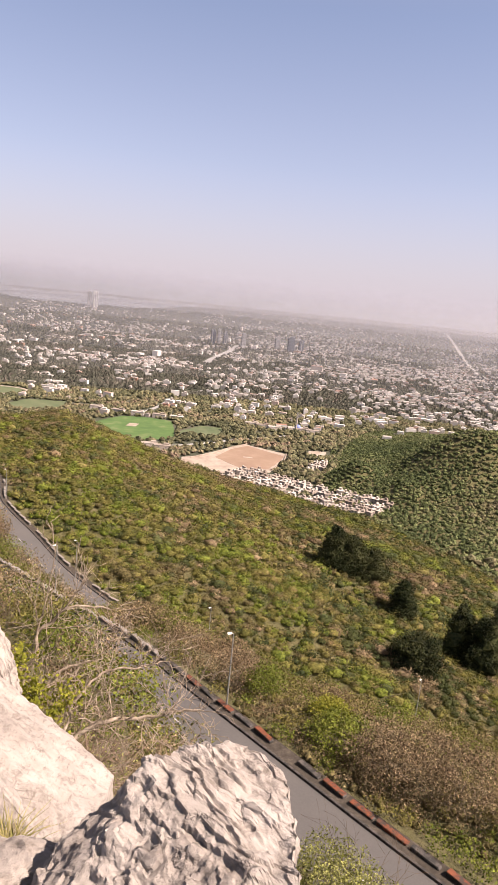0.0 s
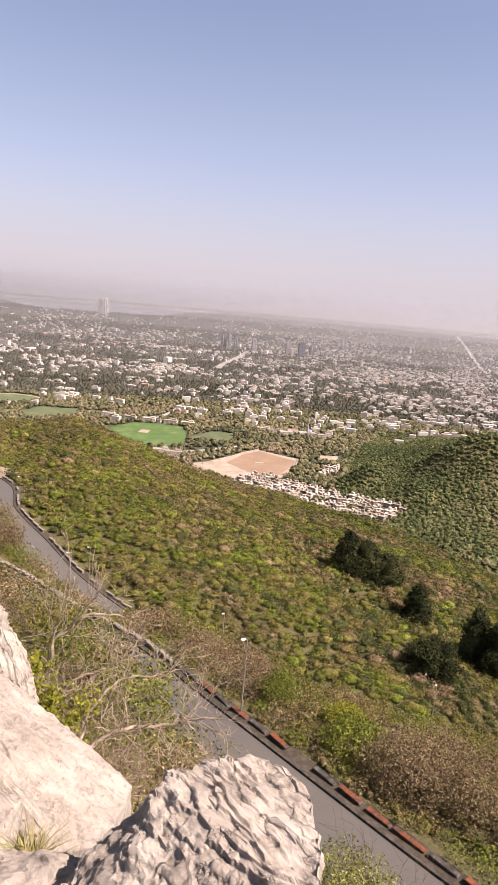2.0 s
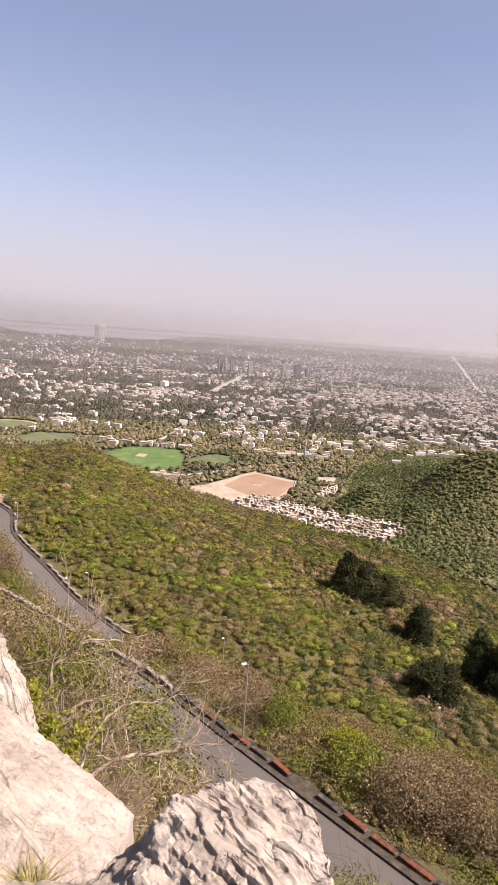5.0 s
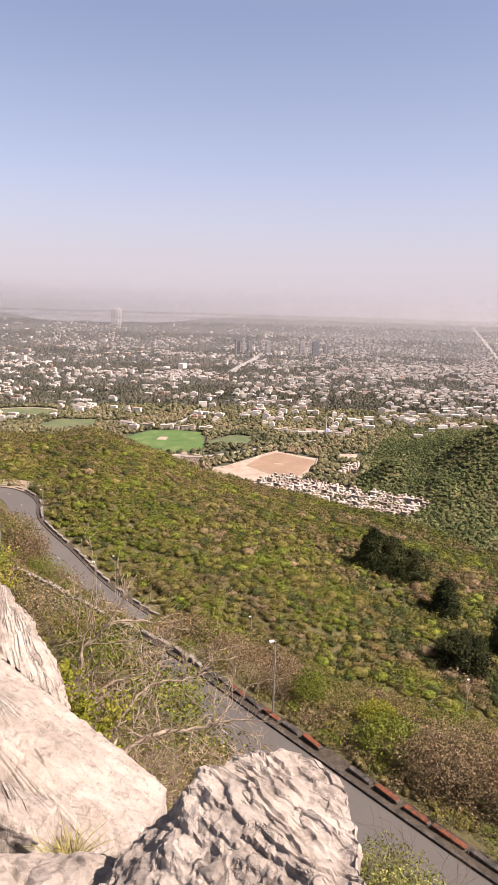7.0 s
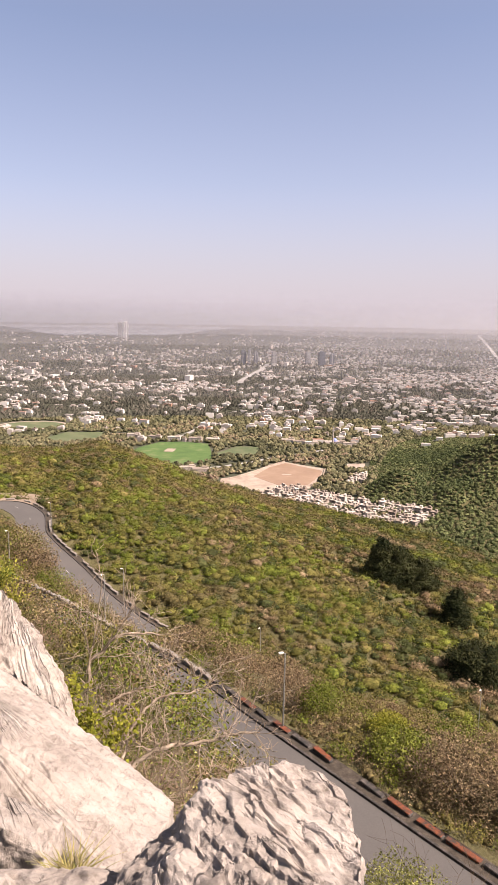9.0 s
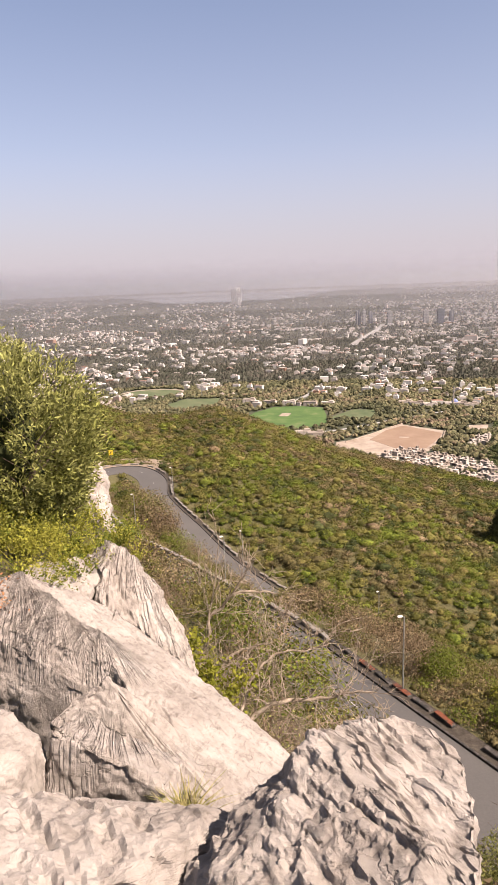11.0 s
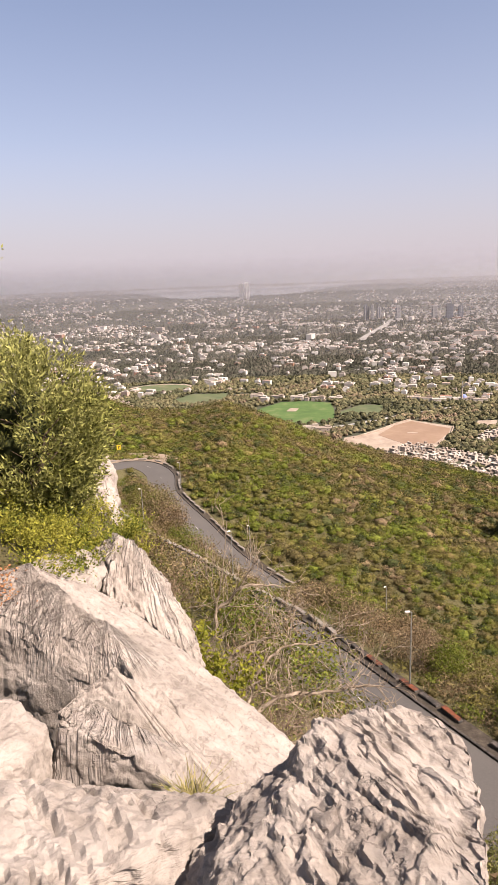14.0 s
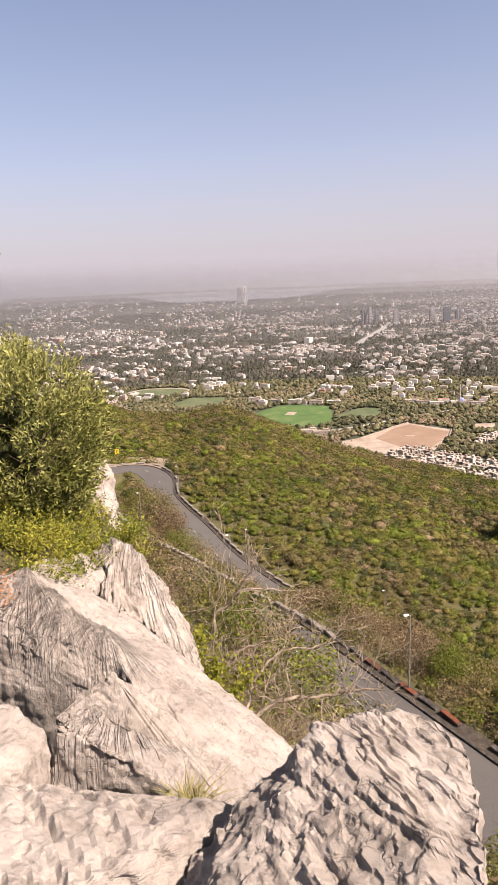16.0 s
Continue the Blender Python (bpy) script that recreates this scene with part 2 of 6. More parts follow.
def land(x, y):
    """Height of the ground at x, y (arrays)."""
    x, y = np.asarray(x, float), np.asarray(y, float)
    r, az = np.hypot(x, y), np.degrees(np.arctan2(x, y))
    z = np.zeros(len(x))
    xy = np.column_stack([x, y])
    # far hills beyond the valley, and the plain
    hh = np.interp(az, HILL_AZ, HILL_H)
    rc = 860 + 5 * np.clip(az, 0, 40)
    prof = np.where(r < rc, np.exp(-0.5 * ((r - rc) / 130) ** 2), np.exp(-0.5 * ((r - rc) / 200) ** 2))
    z = hh * prof * (1 + 0.35 * fbm(xy / 70, 4, 3))
    for ba, br, bh, bs in ((10.2, 868, 22, 20), (19.6, 905, 26, 30), (16.5, 900, 14, 22), (14.4, 800, 10, 22)):
        bx, by = br * math.sin(radians(ba)), br * math.cos(radians(ba))
        z += bh * np.exp(-0.5 * ((x - bx) ** 2 + (y - by) ** 2) / bs ** 2)
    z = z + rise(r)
    near = r < 640
    if near.any():
        xn, yn, rn, an = x[near], y[near], r[near], az[near]
        up = LINE[:TURN]
        low = LINE[TURN:]
        du, zu, iu = line_near(xn, yn, up)
        dl, zl, il = line_near(xn, yn, low)
        zl = soft_height(xn, yn, low)
        # side of the nearest stretch: positive outside the hairpin
        _, _, ia = line_near(xn, yn, LINE)
        ta = np.gradient(LINE[:, :2], axis=0)[ia]
        side = (xn - LINE[ia, 0]) * -ta[:, 1] + (yn - LINE[ia, 1]) * ta[:, 0]
        n2 = xy[near]
        rough = fbm(n2 / 14, 4, 11) * 3.0 + fbm(n2 / 45, 3, 5) * 6.0
        # slope above the upper stretch
        e = np.clip(du - HALF - 0.6, 0, None)
        tall = np.interp(iu, [0, TURN - 75, TURN - 30, TURN], [30.5, 33, 16, 2])
        bend = np.interp(an, [-40, -10, -7, 8, 16, 40], [1.6, 1.6, 1.2, 1.12, 1.0, 1.0])
        cut = np.interp(an, [-40, -27, -24, -8.6, -7.2, 6, 12, 40], [1, 1, 5.4, 5.4, 0.7, 0.7, 2.0, 2.0]) * smoothstep(0, 4, e)
        above = zu + cut + tall * (np.minimum(e, 44) / 44) ** bend + np.clip(e - 44, 0, 60) * 0.03
        # the bank never stands between the lookout and the parapet
        clear = 230 - rn * np.interp(an, *UPPER_EDGE) - 1.0
        above = np.where((an < -5.5) & (an > -27) & (rn > 14), np.minimum(above, np.maximum(clear, zu - 0.5)), above)
        # slope between the two stretches
        f = np.clip((du - 4.6) / np.maximum(du - 4.6 + dl - 4.6, 0.1), 0, 1)
        f = np.where(du < 4.6, 0, np.where(dl < 4.6, 1, f))
        between = zu * (1 - f) + zl * f - 1.2 * np.sin(np.pi * f) + 3.4 * smoothstep(0, 3.5, dl - 4.8) * smoothstep(0, 8, du - 5) * smoothstep(-16, -9, xn)
        # spur beyond the lower stretch
        rcn = np.interp(an, CREST_AZ, CREST_R)
        zc = 230 - rcn * np.tan(np.radians(np.interp(an, CREST_AZ, CREST_DEP)))
        g = np.clip(dl / np.maximum(dl + np.maximum(rcn - rn, 0), 1), 0, 1)
        spur = zl * (1 - g) + zc * g + 3.0 * np.sin(np.pi * g) * (g < 1) + rough * np.clip(dl / 25, 0, 1) * np.clip((rcn - rn) / 60, 0.12, 1)
        past = np.clip(rn - rcn, 0, None)
        spur = spur - np.where(past > 0, 0.9 * past * smoothstep(0, 60, past) + 0.10 * past, 0)
        turn = smoothstep(TURN - 22, TURN + 2, ia.astype(float))
        zz = np.where(side < 0, between, above * (1 - turn) + spur * turn)
        # the road bed
        flat = np.minimum(du, dl)
        zr = LINE[ia, 2]
        w = smoothstep(HALF + 0.9, HALF + 4.0, flat)
        zz = (zr - 0.12) * (1 - w) + zz * w
        zz += rough * 0.12 * np.clip((flat - 6) / 6, 0, 1)
        # the knoll of the lookout
        zz = np.maximum(zz, 225.4 - 1.2 * np.clip(np.hypot(xn + 3, yn - 2.5) - 3.5, 0, None))
        z[near] = np.maximum(zz, z[near])
    return z

# ---- setting: ground, distance ----
ground_mat = Mat("earth and dry grass", 0.95)
gn = ground_mat
soil = gn.ramp(gn.noise(0.9, 8, 0.72), (0.3, (0.055, 0.052, 0.02)), (0.48, (0.095, 0.085, 0.035)), (0.6, (0.13, 0.108, 0.052)), (0.75, (0.17, 0.135, 0.08)))
gn.color(gn.mix(gn.noise(0.05, 5), soil, (0.072, 0.066, 0.028))).bump(gn.noise(1.5, 8, 0.7), 0.9, 0.5)

plain_mat = Mat("dusty parkland", 0.95)
pm = plain_mat
pcol = pm.ramp(pm.noise(0.006, 8, 0.7), (0.3, (0.03, 0.034, 0.02)), (0.5, (0.046, 0.048, 0.03)), (0.62, (0.075, 0.066, 0.046)), (0.75, (0.13, 0.108, 0.082)))
pm.color(pm.mix(pm.noise(0.05, 6), pcol, (0.05, 0.054, 0.034)))


def make_ground():
    az = np.concatenate([np.arange(-180, -60, 6.0), np.arange(-60, -38, 1.0), np.arange(-38, 30, 0.4), np.arange(30, 60, 1.0), np.arange(60, 180, 6.0)])
    r = [0.05]
    while r[-1] < 4850:
        r.append(r[-1] * (1.5 if r[-1] < 0.6 else 1.06 if r[-1] < 20 else 1.014 if r[-1] < 420 else 1.02 if r[-1] < 1300 else 1.035))
    r = np.array(r)
    A, Rr = np.meshgrid(np.radians(az), r, indexing="ij")
    x, y = (Rr * np.sin(A)).ravel(), (Rr * np.cos(A)).ravel()
    z = land(x, y)
    n, m = len(az), len(r)
    i = np.arange(n)[:, None] * m + np.arange(m - 1)[None, :]
    j = ((np.arange(n) + 1) % n)[:, None] * m + np.arange(m - 1)[None, :]
    faces = np.stack([i, i + 1, j + 1, j], -1).reshape(-1, 4)
    fr = np.repeat(((r[:-1] + r[1:]) / 2)[None], n, 0).ravel()
    zc = z[faces].mean(1)
    idx = ((fr > 560) & (zc - rise(fr) < 3)).astype(int)
    ob = new("ground", mesh_of("ground", np.column_stack([x, y, z]), faces, [ground_mat, plain_mat], idx, smooth=True))
    tagged(ob, "scrubby brown hillside falling to a dusty green plain", "ground", kind="structure")


make_ground()


def make_backdrop():
    """Haze close under the horizon, painted as a glowing gradient in front of the far land."""
    mat = bpy.data.materials.new("painted haze glow")
    mat.use_nodes = True
    n, l = mat.node_tree.nodes, mat.node_tree.links
    n.remove(n["Principled BSDF"])
    geo = n.new("ShaderNodeNewGeometry")
    sep = n.new("ShaderNodeSeparateXYZ")
    l.new(geo.outputs["Position"], sep.inputs[0])
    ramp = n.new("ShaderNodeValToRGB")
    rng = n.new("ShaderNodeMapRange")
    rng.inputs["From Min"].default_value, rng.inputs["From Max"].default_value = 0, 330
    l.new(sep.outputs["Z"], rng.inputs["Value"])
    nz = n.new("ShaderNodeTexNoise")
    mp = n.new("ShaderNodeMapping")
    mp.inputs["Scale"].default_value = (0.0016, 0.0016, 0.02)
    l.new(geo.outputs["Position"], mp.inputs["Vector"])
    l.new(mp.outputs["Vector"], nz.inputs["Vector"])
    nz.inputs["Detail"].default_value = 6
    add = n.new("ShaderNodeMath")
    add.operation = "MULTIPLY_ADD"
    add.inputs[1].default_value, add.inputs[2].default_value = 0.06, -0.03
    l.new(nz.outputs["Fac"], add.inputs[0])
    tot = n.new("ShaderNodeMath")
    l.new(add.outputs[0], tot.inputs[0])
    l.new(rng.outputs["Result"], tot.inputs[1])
    # painted haze: the glow pales with height into the sky
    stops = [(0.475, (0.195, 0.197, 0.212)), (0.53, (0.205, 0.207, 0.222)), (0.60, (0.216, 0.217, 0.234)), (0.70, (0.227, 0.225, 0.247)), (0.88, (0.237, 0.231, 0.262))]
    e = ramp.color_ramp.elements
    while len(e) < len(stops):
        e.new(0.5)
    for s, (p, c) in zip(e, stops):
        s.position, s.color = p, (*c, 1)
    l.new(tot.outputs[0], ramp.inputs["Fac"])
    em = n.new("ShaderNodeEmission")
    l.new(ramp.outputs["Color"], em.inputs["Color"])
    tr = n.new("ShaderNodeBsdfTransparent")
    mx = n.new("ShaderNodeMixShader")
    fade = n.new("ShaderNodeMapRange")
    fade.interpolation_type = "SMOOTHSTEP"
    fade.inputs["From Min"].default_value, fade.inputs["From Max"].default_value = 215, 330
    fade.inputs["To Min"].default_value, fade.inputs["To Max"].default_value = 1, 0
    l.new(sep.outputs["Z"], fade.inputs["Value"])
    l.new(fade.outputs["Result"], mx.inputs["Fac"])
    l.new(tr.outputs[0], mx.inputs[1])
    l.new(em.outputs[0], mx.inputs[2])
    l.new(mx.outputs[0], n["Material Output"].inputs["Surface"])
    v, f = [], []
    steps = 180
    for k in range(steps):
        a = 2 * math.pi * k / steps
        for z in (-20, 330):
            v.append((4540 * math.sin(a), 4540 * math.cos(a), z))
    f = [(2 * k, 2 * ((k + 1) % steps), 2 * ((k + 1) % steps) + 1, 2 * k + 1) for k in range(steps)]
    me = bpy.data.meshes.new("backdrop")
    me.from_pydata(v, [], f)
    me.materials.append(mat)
    tagged(new("backdrop", me), "painted glowing haze band under the horizon", "distance", kind="structure")


make_backdrop()


def make_haze(r, share, top):
    """Added haze shell over the plain, translucent, lit by sun and sky, thinning upward."""
    mat = bpy.data.materials.new("translucent haze shell")
    mat.use_nodes = True
    n, l = mat.node_tree.nodes, mat.node_tree.links
    n.remove(n["Principled BSDF"])
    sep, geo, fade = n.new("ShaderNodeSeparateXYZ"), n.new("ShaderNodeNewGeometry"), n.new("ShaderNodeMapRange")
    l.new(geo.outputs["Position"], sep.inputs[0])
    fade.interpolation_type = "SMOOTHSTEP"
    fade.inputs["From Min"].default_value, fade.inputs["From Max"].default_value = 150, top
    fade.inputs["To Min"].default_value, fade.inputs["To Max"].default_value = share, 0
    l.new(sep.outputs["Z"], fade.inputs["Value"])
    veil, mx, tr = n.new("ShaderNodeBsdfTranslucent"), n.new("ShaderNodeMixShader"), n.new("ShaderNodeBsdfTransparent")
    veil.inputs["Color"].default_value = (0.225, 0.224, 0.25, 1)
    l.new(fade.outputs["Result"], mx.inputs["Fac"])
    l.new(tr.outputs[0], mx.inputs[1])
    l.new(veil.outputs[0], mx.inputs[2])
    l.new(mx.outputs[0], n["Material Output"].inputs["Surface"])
    a = np.linspace(0, 2 * np.pi, 120, endpoint=False)
    v = np.vstack([np.column_stack([(r - 1.8 * z) * np.sin(a), (r - 1.8 * z) * np.cos(a), np.full(120, z)]) for z in (-5.0, top)])
    k = np.arange(120)
    me = bpy.data.meshes.new("haze")
    me.from_pydata(v.tolist(), [], np.column_stack([k, (k + 1) % 120, (k + 1) % 120 + 120, k + 120]).tolist())
    me.materials.append(mat)
    tagged(new("haze", me), "translucent shell added as pale haze over the plain", "haze", kind="structure")


# stacked shells, each adding a share of pale airlight to what lies behind
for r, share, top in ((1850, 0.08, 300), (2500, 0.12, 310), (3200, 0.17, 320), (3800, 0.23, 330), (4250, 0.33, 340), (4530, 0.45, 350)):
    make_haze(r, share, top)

# ---- mountain road ----
asphalt = Mat("worn grey asphalt", 0.85, spec=0.4)
asphalt.color(asphalt.mix(asphalt.noise(0.25, 5), asphalt.ramp(asphalt.noise(6, 8, 0.7), (0.3, (0.0466, 0.0441, 0.0432)), (0.7, (0.0784, 0.0732, 0.0712))), (0.0837, 0.0759, 0.0712)))
asphalt.bump(asphalt.noise(30, 4), 0.3, 0.02)
paint_white = Mat("faded white paint", 0.6)
paint_white.color(paint_white.ramp(paint_white.noise(4, 6), (0.35, (0.198, 0.182, 0.167)), (0.65, (0.418, 0.395, 0.365))))


def ribbon(line, offs, lift):
    """Strip across the line: offs from -left to +right, with each point's lift."""
    t = np.gradient(line[:, :2], axis=0)
    t /= np.linalg.norm(t, axis=1)[:, None]
    nrm = np.column_stack([t[:, 1], -t[:, 0]])
    rows = [np.column_stack([line[:, :2] + nrm * o, line[:, 2] + z]) for o, z in zip(offs, lift)]
    v = np.stack(rows, 1).reshape(-1, 3)
    k = len(offs)
    i = (np.arange(len(line) - 1)[:, None] * k + np.arange(k - 1)[None]).ravel()
    return v, np.stack([i, i + 1, i + k + 1, i + k], 1)


fine_line = spline(ROAD, 0.5)
v, f = ribbon(fine_line, [-HALF, -HALF, -1.6, 0, 1.6, HALF, HALF], [-0.3, 0, 0.03, 0.05, 0.03, 0, -0.3])
road = tagged(new("road", mesh_of("road", v, f, asphalt)), "winding grey asphalt mountain road with a hairpin bend", "road", kind="structure")
for s in range(20, len(fine_line) - 14, 20):
    v, f = ribbon(fine_line[s:s + 4], [-0.045, 0.045], [0.056, 0.056])
    part("lane_dash", mesh_of("lane_dash", v, f, paint_white), None, road)

# ---- limestone outcrop at the lookout ----
def limestone_mat(name, apexes=(), streaks=0.6):
    """Pale weathered limestone: blotches, dark streaks, pits; cracks, and flutes below each apex, shade painted in."""
    m = Mat(name, 0.9, spec=0.2)
    base = m.ramp(m.noise(2.6, 8, 0.65), (0.30, (0.22, 0.19, 0.168)), (0.5, (0.305, 0.268, 0.24)), (0.7, (0.38, 0.34, 0.31)))
    stain = m.ramp(m.noise(9, 7, 0.72, distortion=0.8), (0.36, (0.40, 0.37, 0.35)), (0.50, (1.0, 1.0, 1.0)))
    streak = m.ramp(m.noise(1.0, 6, 0.7, (26, 9, 5)), (0.34, (0.42, 0.38, 0.36)), (0.44, (1.0, 1.0, 1.0)))
    col = m.mix(streaks, m.mix(0.55, base, stain, "MULTIPLY"), streak, "MULTIPLY")
    m.bump(m.noise(14, 9, 0.75), 0.65, 0.035).bump(m.noise(1.0, 5, 0.65, (30, 11, 6)), streaks, 0.02).bump(m.noise(60, 4, 0.6), 0.4, 0.007)
    cracks = m.n.new("ShaderNodeTexVoronoi")
    cracks.feature = "DISTANCE_TO_EDGE"
    cracks.inputs["Scale"].default_value = 5.0
    warp = m.n.new("ShaderNodeVectorMath")
    warp.operation = "ADD"
    m.l.new(m.at(), warp.inputs[0])
    m.l.new(m.mix(1.0, m.noise(4, 5), (0.35, 0.35, 0.35), "MULTIPLY"), warp.inputs[1])
    m.l.new(warp.outputs[0], cracks.inputs["Vector"])
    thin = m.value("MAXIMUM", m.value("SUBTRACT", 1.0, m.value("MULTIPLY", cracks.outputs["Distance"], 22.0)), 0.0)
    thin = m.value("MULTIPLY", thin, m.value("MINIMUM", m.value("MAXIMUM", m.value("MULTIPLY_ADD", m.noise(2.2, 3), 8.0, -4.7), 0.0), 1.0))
    # crack lines darkened in colour to stand in for shade inside them
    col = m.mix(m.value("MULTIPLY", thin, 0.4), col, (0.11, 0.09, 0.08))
    m.bump(m.value("MULTIPLY", thin, -1.0), 0.8, 0.02)
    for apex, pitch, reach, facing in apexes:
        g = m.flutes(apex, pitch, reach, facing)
        # shade painted into the grooves' colour, besides the bump
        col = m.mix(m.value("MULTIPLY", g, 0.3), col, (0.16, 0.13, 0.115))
        m.bump(m.value("MULTIPLY", g, -1.0), 1.0, 0.045)
    return m.color(col)


limestone = limestone_mat("weathered pale limestone", streaks=0.3)
jagged_stone = limestone_mat("chipped pale limestone", streaks=0.08)
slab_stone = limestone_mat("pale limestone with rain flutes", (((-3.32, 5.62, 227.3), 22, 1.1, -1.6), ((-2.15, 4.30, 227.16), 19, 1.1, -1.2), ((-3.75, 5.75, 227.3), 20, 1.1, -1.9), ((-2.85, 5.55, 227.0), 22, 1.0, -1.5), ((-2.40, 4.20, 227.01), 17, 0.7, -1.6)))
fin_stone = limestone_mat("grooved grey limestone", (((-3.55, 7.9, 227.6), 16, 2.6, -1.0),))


def hull_tris(corners):
    bm = bmesh.new()
    for c in corners:
        bm.verts.new(c)
    got = bmesh.ops.convex_hull(bm, input=bm.verts)
    loose = [v for v in bm.verts if not v.link_faces]
    bmesh.ops.delete(bm, geom=loose, context="VERTS")
    bmesh.ops.triangulate(bm, faces=bm.faces)
    bmesh.ops.recalc_face_normals(bm, faces=bm.faces)
    bm.verts.index_update()
    v = np.array([p.co for p in bm.verts])
    f = np.array([[p.index for p in q.verts] for q in bm.faces])
    bm.free()
    return v, f


def split(v, f):
    """Every triangle into four."""
    e = np.sort(np.concatenate([f[:, [0, 1]], f[:, [1, 2]], f[:, [2, 0]]]), axis=1)
    u, inv = np.unique(e, axis=0, return_inverse=True)
    inv = inv.ravel() + len(v)
    n = len(f)
    a, b, c = inv[:n], inv[n:2 * n], inv[2 * n:]
    return np.vstack([v, (v[u[:, 0]] + v[u[:, 1]]) / 2]), np.vstack([np.column_stack(k) for k in (
        (f[:, 0], a, c), (f[:, 1], b, a), (f[:, 2], c, b), (a, b, c))])


def relax(v, f, times, amount=0.5):
    e = np.concatenate([f[:, [0, 1]], f[:, [1, 2]], f[:, [2, 0]]])
    for _ in range(times):
        s, n = np.zeros_like(v), np.zeros(len(v))
        np.add.at(s, e[:, 0], v[e[:, 1]])
        np.add.at(n, e[:, 0], 1)
        v = v * (1 - amount) + amount * s / n[:, None]
    return v


def normals(v, f):
    c = np.cross(v[f[:, 1]] - v[f[:, 0]], v[f[:, 2]] - v[f[:, 0]])
    n = np.zeros_like(v)
    for k in range(3):
        np.add.at(n, f[:, k], c)
    return n / np.maximum(np.linalg.norm(n, axis=1), 1e-12)[:, None]


def chips(p, amp, seed, tilt=0.35, lean=0.0):
    """Flat chipped facets: every cell of an uneven 3D mosaic is a plane of its own height and tilt."""
    c = np.floor(p).astype(np.int64)
    best = np.full(len(p), 1e9)
    out = np.zeros(len(p))
    for i in (-1, 0, 1):
        for j in (-1, 0, 1):
            for k in (-1, 0, 1):
                a, b, d = c[:, 0] + i, c[:, 1] + j, c[:, 2] + k
                q = np.stack([a + hash_grid(a, b, d, seed), b + hash_grid(a, b, d, seed + 1), d + hash_grid(a, b, d, seed + 2)], 1)
                v = p - q
                s = (v ** 2).sum(1)
                g = np.stack([hash_grid(a, b, d, seed + 3), hash_grid(a, b, d, seed + 4), hash_grid(a, b, d, seed + 5)], 1) - 0.5 + np.array((0, lean, 0))
                h = (hash_grid(a, b, d, seed + 6) - 0.5) + tilt * 2 * (v * g).sum(1)
                m = s < best
                best[m], out[m] = s[m], h[m]
    return amp * out


def scallops(p, seed):
    """Rounded hollows that meet in sharp edges: the square of the distance to the nearest of scattered points."""
    c = np.floor(p).astype(np.int64)
    best = np.full(len(p), 1e9)
    for i in (-1, 0, 1):
        for j in (-1, 0, 1):
            for k in (-1, 0, 1):
                a, b, d = c[:, 0] + i, c[:, 1] + j, c[:, 2] + k
                q = np.stack([a + hash_grid(a, b, d, seed), b + hash_grid(a, b, d, seed + 1), d + hash_grid(a, b, d, seed + 2)], 1)
                best = np.minimum(best, ((p - q) ** 2).sum(1))
    return best - 0.3


